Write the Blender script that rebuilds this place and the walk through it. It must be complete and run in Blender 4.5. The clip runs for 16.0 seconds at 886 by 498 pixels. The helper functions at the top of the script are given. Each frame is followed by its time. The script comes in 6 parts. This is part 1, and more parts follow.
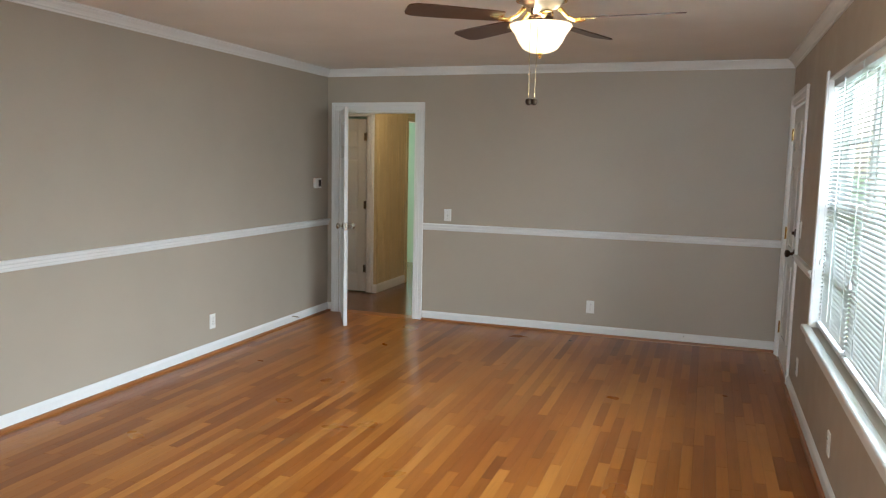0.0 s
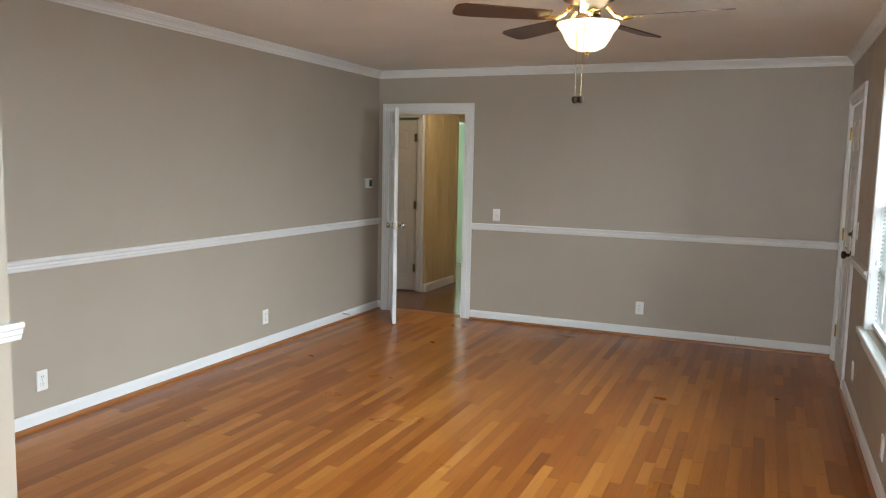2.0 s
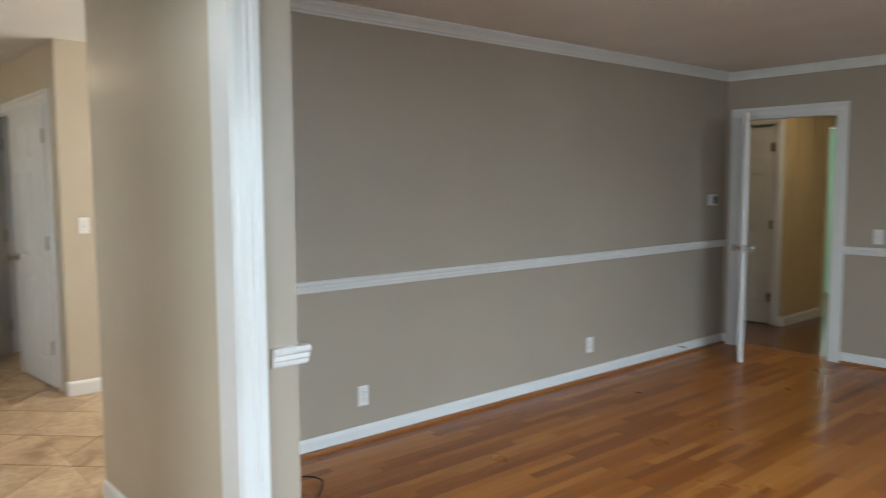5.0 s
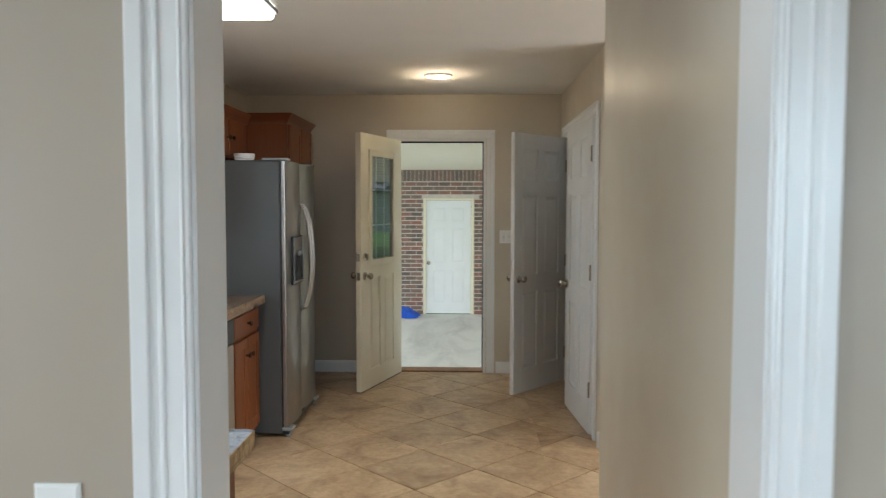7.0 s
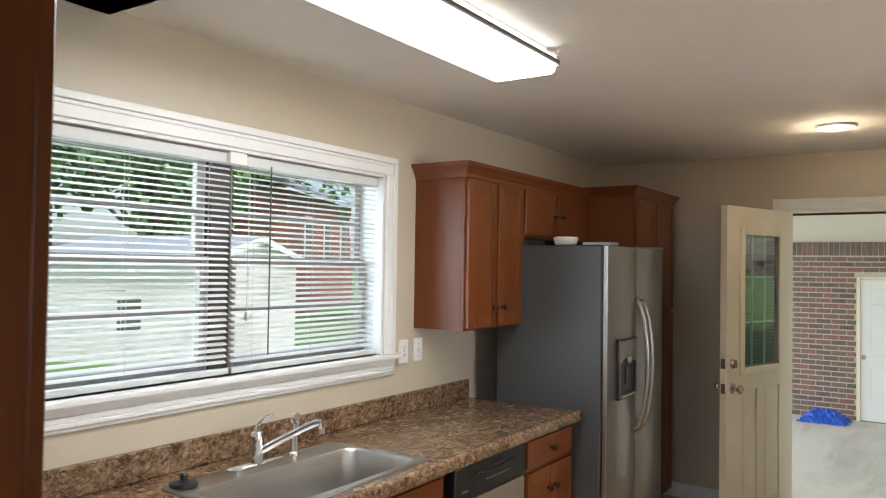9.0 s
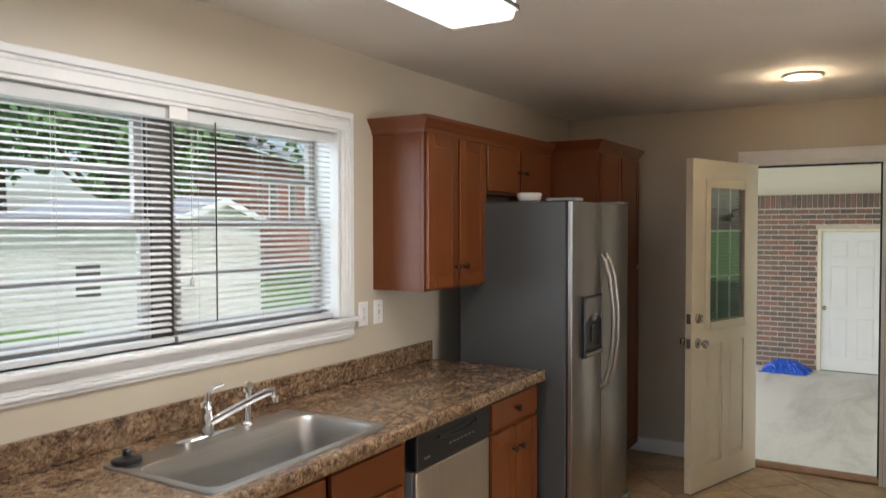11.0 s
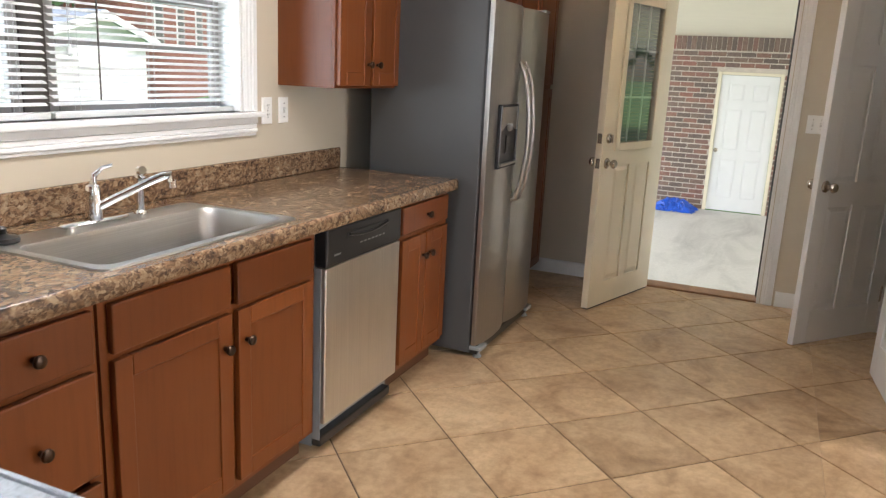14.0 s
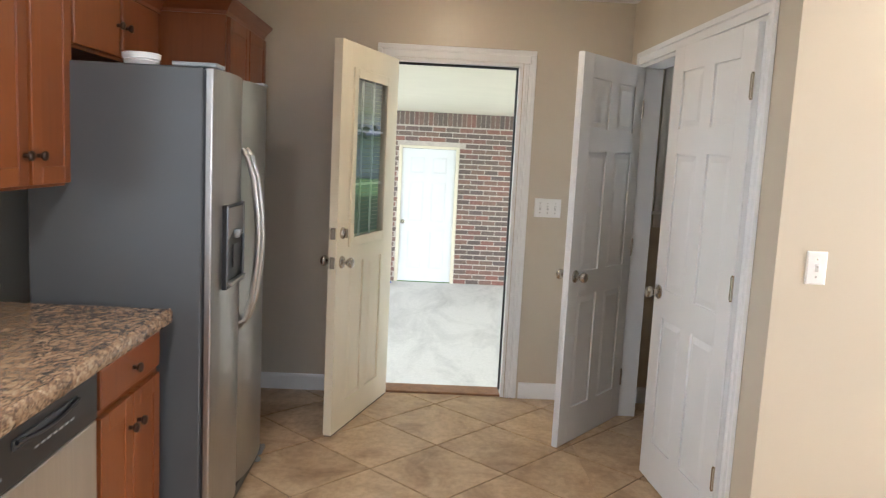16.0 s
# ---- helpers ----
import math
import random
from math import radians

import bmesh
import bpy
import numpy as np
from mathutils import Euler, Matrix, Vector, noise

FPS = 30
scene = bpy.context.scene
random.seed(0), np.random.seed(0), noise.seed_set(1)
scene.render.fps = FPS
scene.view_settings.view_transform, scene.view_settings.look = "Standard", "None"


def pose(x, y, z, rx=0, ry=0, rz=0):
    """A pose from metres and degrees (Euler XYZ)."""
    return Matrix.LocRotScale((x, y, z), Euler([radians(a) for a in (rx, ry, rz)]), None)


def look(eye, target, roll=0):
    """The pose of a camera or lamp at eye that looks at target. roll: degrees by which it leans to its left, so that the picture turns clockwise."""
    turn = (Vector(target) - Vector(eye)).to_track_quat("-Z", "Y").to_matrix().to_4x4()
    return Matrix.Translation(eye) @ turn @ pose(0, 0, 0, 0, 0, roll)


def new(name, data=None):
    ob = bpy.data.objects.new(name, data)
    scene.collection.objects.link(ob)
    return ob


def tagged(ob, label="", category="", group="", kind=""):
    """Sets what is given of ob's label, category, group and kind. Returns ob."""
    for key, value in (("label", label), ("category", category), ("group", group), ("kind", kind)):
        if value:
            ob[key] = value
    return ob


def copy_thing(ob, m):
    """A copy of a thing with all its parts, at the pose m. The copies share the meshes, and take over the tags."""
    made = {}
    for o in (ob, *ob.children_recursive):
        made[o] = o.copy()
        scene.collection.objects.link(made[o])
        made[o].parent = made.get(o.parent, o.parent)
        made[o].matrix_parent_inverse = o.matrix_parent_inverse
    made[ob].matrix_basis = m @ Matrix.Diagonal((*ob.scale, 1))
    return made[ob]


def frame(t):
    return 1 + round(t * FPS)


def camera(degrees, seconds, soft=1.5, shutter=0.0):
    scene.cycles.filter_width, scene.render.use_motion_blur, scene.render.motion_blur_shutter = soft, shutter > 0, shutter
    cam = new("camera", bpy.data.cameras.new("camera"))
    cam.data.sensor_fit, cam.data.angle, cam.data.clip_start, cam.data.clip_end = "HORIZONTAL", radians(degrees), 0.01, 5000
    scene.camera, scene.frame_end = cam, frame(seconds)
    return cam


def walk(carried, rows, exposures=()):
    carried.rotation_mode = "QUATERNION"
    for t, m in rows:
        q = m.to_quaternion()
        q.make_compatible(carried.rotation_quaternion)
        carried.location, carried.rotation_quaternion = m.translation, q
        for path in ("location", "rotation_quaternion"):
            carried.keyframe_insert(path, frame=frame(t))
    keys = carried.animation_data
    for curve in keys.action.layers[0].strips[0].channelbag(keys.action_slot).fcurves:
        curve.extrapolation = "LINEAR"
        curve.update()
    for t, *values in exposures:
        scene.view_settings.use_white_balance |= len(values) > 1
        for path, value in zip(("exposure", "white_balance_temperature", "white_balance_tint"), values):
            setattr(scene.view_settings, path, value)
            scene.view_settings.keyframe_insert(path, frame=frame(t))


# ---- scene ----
cam = camera(60.7, 16.0, soft=1.15, shutter=0.4)
PATH = [
    (0, (0.161, 0.826, 1.525), (-0.492, 2.702, 1.298), 1.2),
    (0.5, (0.175, 0.801, 1.507), (-0.521, 2.66, 1.258), 1.5),
    (1, (0.194, 0.77, 1.516), (-0.55, 2.613, 1.288), 0.9),
    (1.5, (0.194, 0.769, 1.514), (-0.577, 2.603, 1.31), 1.1),
    (2, (0.206, 0.784, 1.502), (-0.574, 2.612, 1.279), 1.2),
    (2.5, (0.214, 0.821, 1.507), (-0.587, 2.637, 1.26), 1.8),
    (3, (0.092, 0.922, 1.482), (-0.781, 2.705, 1.239), 3.2),
    (3.2, (0.052, 0.994, 1.482), (-0.855, 2.76, 1.242), 2.9),
    (5.3, (0.046, 1.339, 1.463), (-1.633, 2.411, 1.287), 0.0),
    (5.5, (-0.055, 1.391, 1.456), (-1.841, 2.27, 1.267), 0.1),
    (6, (-0.32, 1.535, 1.483), (-2.254, 2.013, 1.304), -0.3),
    (6.5, (-0.645, 1.728, 1.481), (-2.638, 1.85, 1.363), 0.0),
    (7, (-0.998, 1.859, 1.481), (-2.994, 1.796, 1.363), 0.1),
    (7.5, (-1.39, 1.888, 1.499), (-3.365, 1.585, 1.399), -0.45),
    (8, (-1.654, 2.012, 1.532), (-3.516, 1.281, 1.508), 0.03),
    (8.5, (-1.868, 2.072, 1.575), (-3.612, 1.094, 1.634), 3.0),
    (8.7, (-1.972, 2.132, 1.612), (-3.64, 1.028, 1.664), 0.86),
    (10.8, (-2.184, 2.105, 1.648), (-3.891, 1.064, 1.628), 0.0),
    (11, (-2.182, 2.093, 1.624), (-3.895, 1.061, 1.566), -0.1),
    (11.5, (-2.193, 2.087, 1.553), (-3.897, 1.058, 1.361), -0.2),
    (12, (-2.198, 2.091, 1.499), (-3.886, 1.071, 1.164), 0.2),
    (12.5, (-2.195, 2.086, 1.461), (-3.871, 1.081, 1.033), 0.8),
    (13, (-2.194, 2.079, 1.443), (-3.879, 1.115, 0.962), 0.7),
    (13.5, (-2.212, 2.051, 1.436), (-3.948, 1.188, 0.945), 1.1),
    (14, (-2.276, 1.975, 1.427), (-4.066, 1.212, 0.965), 2.8),
    (14.5, (-2.39, 1.863, 1.446), (-4.24, 1.226, 1.031), 2.6),
    (14.6, (-2.42, 1.831, 1.446), (-4.294, 1.256, 1.044), 2.4),
    (14.8, (-2.473, 1.766, 1.457), (-4.388, 1.321, 1.084), 1.9),
    (15, (-2.536, 1.715, 1.477), (-4.478, 1.38, 1.136), 0.9),
    (15.5, (-2.73, 1.601, 1.489), (-4.709, 1.501, 1.217), 2.0),
    (16, (-3.015, 1.463, 1.504), (-4.998, 1.523, 1.251), 2.9),
]
walk(cam, [(t, look(eye, target, roll)) for t, eye, target, roll in PATH],
     exposures=[(0.0, 1.4, 6200, 7), (3.2, 1.42, 6300, 8), (5.5, 0.65, 5850, 4), (7.0, 0.6, 5800, 4), (8.5, 0.65, 6050, 8),
                (11.0, 0.42, 6250, 11), (12.2, 0.65, 6350, 16), (13.0, 0.9, 6350, 15), (14.5, 1.1, 6000, 11), (16.0, 1.4, 5700, 10)])

# ---- world, sun and the daylight in the openings ----
world = bpy.data.worlds.new("sky")
scene.world = world
world.use_nodes = True
wn = world.node_tree
sky = wn.nodes.new("ShaderNodeTexSky")
sky.sky_type, sky.sun_disc = "NISHITA", False
sky.sun_elevation, sky.sun_rotation = radians(52), radians(15)
sky.air_density, sky.dust_density = 1.0, 3.0
wn.nodes["Background"].inputs[1].default_value = 0.15
wn.links.new(sky.outputs[0], wn.nodes["Background"].inputs[0])

sun = new("sun", bpy.data.lights.new("sun", "SUN"))
sun.data.energy, sun.data.angle, sun.data.color = 3.0, radians(3), (1.0, 0.96, 0.9)
sun.rotation_euler = (radians(-38), 0, radians(-15))


def area_lamp(name, eye, target, w, h, watts, colour=(1, 1, 1)):
    d = bpy.data.lights.new(name, "AREA")
    d.shape, d.size, d.size_y, d.energy, d.color = "RECTANGLE", w, h, watts, colour
    ob = new(name, d)
    ob.matrix_world = look(eye, target)
    return ob


def point_lamp(name, at, watts, colour, size):
    d = bpy.data.lights.new(name, "POINT")
    d.energy, d.color, d.shadow_soft_size = watts, colour, size
    ob = new(name, d)
    ob.location = at
    return ob


# sky light standing in the window openings
area_lamp("living_window_daylight", (2.9, 4.1, 2.15), (-3.4, 4.9, 1.1), 4.0, 1.7, 300, (0.80, 0.92, 1.0))
area_lamp("kitchen_window_daylight", (-4.0, -0.75, 2.45), (-4.0, 1.6, 0.8), 2.0, 0.7, 26, (0.86, 0.94, 1.0))
area_lamp("kitchen_window_side_daylight", (-2.75, -1.25, 1.65), (-5.2, 1.6, 1.3), 0.9, 0.9, 36, (0.84, 0.93, 1.0))
area_lamp("carport_daylight", (-9.7, 8.5, 2.2), (-10.5, 2, 0.2), 4.4, 2.6, 330, (0.97, 0.98, 1.0))
area_lamp("carport_daylight_south", (-11, -3.6, 1.6), (-11, 2, 0.2), 7.0, 2.2, 240, (0.97, 0.98, 1.0))
# fill lamp for the living room, in a rear opening added for it
area_lamp("dining_fill", (-0.3, -1.62, 1.38), (-0.9, 5, 1.5), 1.75, 1.3, 50, (0.86, 0.95, 1.0))
# lamps of the place; those of the hall and far room are added
point_lamp("fan_bulb", (-0.648, 4.44, 2.185), 4.5, (1.0, 0.74, 0.46), 0.03)
point_lamp("can_bulb", (-6.62, 1.64, 2.36), 3.6, (1.0, 0.74, 0.47), 0.05)
area_lamp("fluorescent_tubes", (-3.92, 0.835, 2.325), (-3.92, 0.835, 0), 1.15, 0.22, 16, (1.0, 0.96, 0.90))
point_lamp("nook_bulb", (-4.6, 3.6, 2.3), 5, (1.0, 0.76, 0.5), 0.08)
area_lamp("nook_window_daylight", (-4.55, 5.62, 1.35), (-4.7, 2, 1.0), 1.4, 1.4, 45, (0.98, 0.97, 0.95))
area_lamp("closet_window_daylight", (-7.8, 3.35, 1.65), (-6, 3.3, 1.2), 0.7, 0.8, 8, (1.0, 0.97, 0.9))
# fill lamp brightening the hall, where no fixture is seen
point_lamp("hall_fill", (-2.6, 8.35, 2.25), 6, (1.0, 0.78, 0.5), 0.08)
# free-standing fill that brightens the far room; no window is built there
area_lamp("far_room_fill", (-4.6, 11.35, 1.4), (-4.3, 9.0, 1.2), 1.0, 1.2, 14, (0.85, 1.0, 0.9))

# ---- materials ----
def nodes_of(name):
    m = bpy.data.materials.new(name)
    m.use_nodes = True
    t = m.node_tree
    return m, t, t.nodes["Principled BSDF"]


def nd(t, kind, **kw):
    n = t.nodes.new(kind)
    for k, v in kw.items():
        n.inputs[k].default_value = v
    return n


def ramp(t, fac, stops):
    r = t.nodes.new("ShaderNodeValToRGB")
    els = r.color_ramp.elements
    while len(els) < len(stops):
        els.new(0.5)
    for e, (p, c) in zip(els, stops):
        e.position, e.color = p, (*c, 1)
    t.links.new(fac, r.inputs[0])
    return r.outputs[0]


def place(t, scale=(1, 1, 1), rot=(0, 0, 0)):
    g = t.nodes.new("ShaderNodeNewGeometry")
    mp = t.nodes.new("ShaderNodeMapping")
    mp.inputs["Scale"].default_value, mp.inputs["Rotation"].default_value = scale, rot
    t.links.new(g.outputs["Position"], mp.inputs["Vector"])
    return mp.outputs[0]


def noise_at(t, vec, scale, detail=4.0, rough=0.55, dist=0.0):
    n = nd(t, "ShaderNodeTexNoise", Scale=scale, Detail=detail, Roughness=rough, Distortion=dist)
    t.links.new(vec, n.inputs["Vector"])
    return n.outputs["Fac"]


def mixc(t, fac, a, b, mode="MIX"):
    n = t.nodes.new("ShaderNodeMix")
    n.data_type, n.blend_type = "RGBA", mode
    for sock, v in ((n.inputs[0], fac), (n.inputs[6], a), (n.inputs[7], b)):
        if isinstance(v, (int, float)):
            sock.default_value = v
        elif isinstance(v, tuple):
            sock.default_value = (*v, 1)
        else:
            t.links.new(v, sock)
    return n.outputs[2]


def bump(t, p, height, strength, dist=0.002):
    b = nd(t, "ShaderNodeBump", Strength=strength, Distance=dist)
    t.links.new(height, b.inputs["Height"])
    t.links.new(b.outputs[0], p.inputs["Normal"])


def plain(name, col, rough=0.5, metal=0.0, var=0.06, scale=3.0, grain=120.0, bumps=0.08, spec=0.5):
    """A painted or moulded surface: slow tone changes, fine grain."""
    m, t, p = nodes_of(name)
    v = place(t)
    slow = noise_at(t, v, scale, 3.0)
    dark = tuple(max(0.0, c * (1 - var)) for c in col)
    lite = tuple(min(1.0, c * (1 + var)) for c in col)
    c = ramp(t, slow, [(0.3, dark), (0.7, lite)])
    t.links.new(c, p.inputs["Base Color"])
    p.inputs["Roughness"].default_value, p.inputs["Metallic"].default_value = rough, metal
    p.inputs["Specular IOR Level"].default_value = spec
    if bumps:
        bump(t, p, noise_at(t, v, grain, 2.0), bumps)
    return m


def wall_paint(name, col, rough=0.42):
    """Rolled semi-gloss paint: orange-peel relief, faint patches and scuffs."""
    m, t, p = nodes_of(name)
    v = place(t)
    c = ramp(t, noise_at(t, v, 1.1, 3.0), [(0.3, tuple(c * 0.955 for c in col)), (0.7, tuple(c * 1.03 for c in col))])
    scuff = ramp(t, noise_at(t, place(t, (1.2, 1.2, 7)), 2.3, 6.0, 0.7), [(0.69, (0, 0, 0)), (0.8, (1, 1, 1))])
    k = t.nodes.new("ShaderNodeMath")
    k.operation = "MULTIPLY"
    k.inputs[1].default_value = 0.10
    t.links.new(scuff, k.inputs[0])
    t.links.new(mixc(t, k.outputs[0], c, tuple(x * 0.6 for x in col)), p.inputs["Base Color"])
    r = ramp(t, noise_at(t, v, 5.0, 4.0), [(0.3, (rough - 0.05,) * 3), (0.7, (rough + 0.08,) * 3)])
    t.links.new(r, p.inputs["Roughness"])
    bump(t, p, noise_at(t, v, 190.0, 3.0), 0.10, 0.001)
    return m


def ceiling_paint(name):
    m, t, p = nodes_of(name)
    v = place(t)
    c = ramp(t, noise_at(t, v, 1.5, 3.0), [(0.3, (0.78, 0.755, 0.71)), (0.7, (0.84, 0.815, 0.77))])
    t.links.new(c, p.inputs["Base Color"])
    p.inputs["Roughness"].default_value = 0.85
    bump(t, p, noise_at(t, v, 60.0, 6.0, 0.65), 0.5, 0.004)
    return m


def board_wood(name, ramp_cols, axis, rough=0.32, random_amount=1.0, coat=0.3, relief=0.05):
    """Finished wood, grain along an axis; each piece has its own tone."""
    m, t, p = nodes_of(name)
    info = t.nodes.new("ShaderNodeObjectInfo")
    geo = t.nodes.new("ShaderNodeNewGeometry")
    add = t.nodes.new("ShaderNodeMath")
    add.operation = "ADD"
    t.links.new(info.outputs["Random"], add.inputs[0])
    t.links.new(geo.outputs["Random Per Island"], add.inputs[1])
    fr = t.nodes.new("ShaderNodeMath")
    fr.operation = "FRACT"
    t.links.new(add.outputs[0], fr.inputs[0])
    tone = ramp(t, fr.outputs[0], ramp_cols)
    sc = [26, 26, 26]
    sc[axis] = 1.6
    v = place(t, tuple(sc))
    off = t.nodes.new("ShaderNodeVectorMath")
    off.operation = "ADD"
    comb = t.nodes.new("ShaderNodeCombineXYZ")
    mul = t.nodes.new("ShaderNodeMath")
    mul.operation = "MULTIPLY"
    mul.inputs[1].default_value = 57.0
    t.links.new(fr.outputs[0], mul.inputs[0])
    for i in range(3):
        t.links.new(mul.outputs[0], comb.inputs[i])
    t.links.new(v, off.inputs[0])
    t.links.new(comb.outputs[0], off.inputs[1])
    g = noise_at(t, off.outputs[0], 2.2, 6.0, 0.62, 0.15)
    shade = ramp(t, g, [(0.25, (0.84, 0.79, 0.74)), (0.5, (1, 1, 1)), (0.8, (1.05, 1.05, 1.04))])
    base = mixc(t, random_amount, tone, shade, "MULTIPLY")
    slow = ramp(t, noise_at(t, place(t), 0.9, 3.0), [(0.3, (0.9, 0.88, 0.86)), (0.7, (1.05, 1.05, 1.05))])
    t.links.new(mixc(t, 1.0, base, slow, "MULTIPLY"), p.inputs["Base Color"])
    rr = ramp(t, noise_at(t, place(t), 2.0, 3.0), [(0.3, (rough - 0.02,) * 3), (0.75, (rough + 0.05,) * 3)])
    t.links.new(rr, p.inputs["Roughness"])
    p.inputs["Coat Weight"].default_value, p.inputs["Coat Roughness"].default_value = coat, 0.22
    if relief:
        bump(t, p, g, relief, 0.001)
    return m


def laminate():
    """Granite-look laminate: black, brown and cream flakes in drifts."""
    m, t, p = nodes_of("granite_laminate")
    v = place(t, (1, 1.25, 1.25), (0, 0, 0.5))
    wob = nd(t, "ShaderNodeTexNoise", Scale=26.0, Detail=4.0, Roughness=0.6)
    t.links.new(v, wob.inputs["Vector"])
    shift = t.nodes.new("ShaderNodeVectorMath")
    shift.operation = "MULTIPLY_ADD"
    shift.inputs[1].default_value = (0.045, 0.045, 0.045)
    t.links.new(wob.outputs["Color"], shift.inputs[0])
    t.links.new(v, shift.inputs[2])
    palette = [(0.18, (0.014, 0.011, 0.011)), (0.32, (0.055, 0.034, 0.024)), (0.42, (0.12, 0.068, 0.038)), (0.52, (0.21, 0.125, 0.07)), (0.64, (0.31, 0.215, 0.13)), (0.82, (0.42, 0.34, 0.24))]
    layers = []
    for scale in (60.0, 150.0):
        cell = nd(t, "ShaderNodeTexVoronoi", Scale=scale, Randomness=1.0)
        t.links.new(shift.outputs[0], cell.inputs["Vector"])
        sep = t.nodes.new("ShaderNodeSeparateColor")
        t.links.new(cell.outputs["Color"], sep.inputs[0])
        drift = noise_at(t, v, 9.0 if scale < 100 else 24.0, 9.0, 0.74, 0.5)
        tone = t.nodes.new("ShaderNodeMath")
        tone.operation = "MULTIPLY_ADD"
        tone.inputs[1].default_value = 0.34
        t.links.new(sep.outputs[0], tone.inputs[0])
        t.links.new(drift, tone.inputs[2])
        less = t.nodes.new("ShaderNodeMath")
        less.operation = "SUBTRACT"
        less.inputs[1].default_value = 0.18
        t.links.new(tone.outputs[0], less.inputs[0])
        layers.append(ramp(t, less.outputs[0], palette))
    blend = ramp(t, noise_at(t, v, 30.0, 5.0, 0.7), [(0.42, (0.1,) * 3), (0.58, (0.85,) * 3)])
    t.links.new(mixc(t, blend, layers[0], layers[1]), p.inputs["Base Color"])
    rr = ramp(t, noise_at(t, place(t), 40.0, 5.0), [(0.3, (0.15,) * 3), (0.7, (0.27,) * 3)])
    t.links.new(rr, p.inputs["Roughness"])
    bump(t, p, noise_at(t, place(t), 260.0, 3.0), 0.12, 0.001)
    return m


def tile_mat():
    m, t, p = nodes_of("floor_tile_ceramic")
    info = t.nodes.new("ShaderNodeObjectInfo")
    off = t.nodes.new("ShaderNodeVectorMath")
    off.operation = "MULTIPLY_ADD"
    comb = t.nodes.new("ShaderNodeCombineXYZ")
    for i in range(3):
        t.links.new(info.outputs["Random"], comb.inputs[i])
    t.links.new(comb.outputs[0], off.inputs[0])
    off.inputs[1].default_value = (37, 51, 13)
    t.links.new(place(t), off.inputs[2])
    a = noise_at(t, off.outputs[0], 3.2, 7.0, 0.62, 0.9)
    c = ramp(t, a, [(0.28, (0.27, 0.165, 0.088)), (0.42, (0.43, 0.295, 0.172)), (0.58, (0.55, 0.40, 0.245)), (0.75, (0.63, 0.49, 0.325))])
    b = ramp(t, noise_at(t, off.outputs[0], 26.0, 5.0, 0.7), [(0.33, (0.80, 0.76, 0.72)), (0.6, (1.04, 1.03, 1.02))])
    c = mixc(t, 1.0, c, b, "MULTIPLY")
    tone = ramp(t, info.outputs["Random"], [(0.0, (0.88, 0.87, 0.86)), (1.0, (1.08, 1.08, 1.08))])
    t.links.new(mixc(t, 1.0, c, tone, "MULTIPLY"), p.inputs["Base Color"])
    rr = ramp(t, noise_at(t, place(t), 9.0, 5.0), [(0.3, (0.30,) * 3), (0.7, (0.46,) * 3)])
    t.links.new(rr, p.inputs["Roughness"])
    bump(t, p, noise_at(t, off.outputs[0], 14.0, 5.0), 0.10, 0.004)
    return m


def steel(name, col, rough, axis=2):
    m, t, p = nodes_of(name)
    sc = [420, 420, 420]
    sc[axis] = 3
    g = noise_at(t, place(t, tuple(sc)), 1.0, 3.0)
    c = ramp(t, g, [(0.3, tuple(x * 0.9 for x in col)), (0.7, tuple(x * 1.06 for x in col))])
    smear = ramp(t, noise_at(t, place(t), 2.5, 4.0), [(0.3, (0.93,) * 3), (0.7, (1.03,) * 3)])
    t.links.new(mixc(t, 1.0, c, smear, "MULTIPLY"), p.inputs["Base Color"])
    p.inputs["Metallic"].default_value = 1.0
    rr = ramp(t, noise_at(t, place(t), 3.0, 4.0), [(0.3, (rough - 0.05,) * 3), (0.7, (rough + 0.08,) * 3)])
    t.links.new(rr, p.inputs["Roughness"])
    bump(t, p, g, 0.03, 0.0005)
    return m


def brick_mat():
    m, t, p = nodes_of("fired_brick")
    info = t.nodes.new("ShaderNodeObjectInfo")
    geo = t.nodes.new("ShaderNodeNewGeometry")
    add = t.nodes.new("ShaderNodeMath")
    add.operation = "ADD"
    t.links.new(info.outputs["Random"], add.inputs[0])
    t.links.new(geo.outputs["Random Per Island"], add.inputs[1])
    fr = t.nodes.new("ShaderNodeMath")
    fr.operation = "FRACT"
    t.links.new(add.outputs[0], fr.inputs[0])
    c = ramp(t, fr.outputs[0], [(0.0, (0.13, 0.10, 0.085)), (0.35, (0.18, 0.13, 0.105)), (0.6, (0.21, 0.135, 0.105)), (0.85, (0.26, 0.125, 0.095)), (1.0, (0.14, 0.115, 0.105))])
    g = noise_at(t, place(t), 45.0, 5.0, 0.7)
    t.links.new(mixc(t, 1.0, c, ramp(t, g, [(0.3, (0.7,) * 3), (0.7, (1.25,) * 3)]), "MULTIPLY"), p.inputs["Base Color"])
    p.inputs["Roughness"].default_value = 0.85
    bump(t, p, g, 0.4, 0.003)
    return m


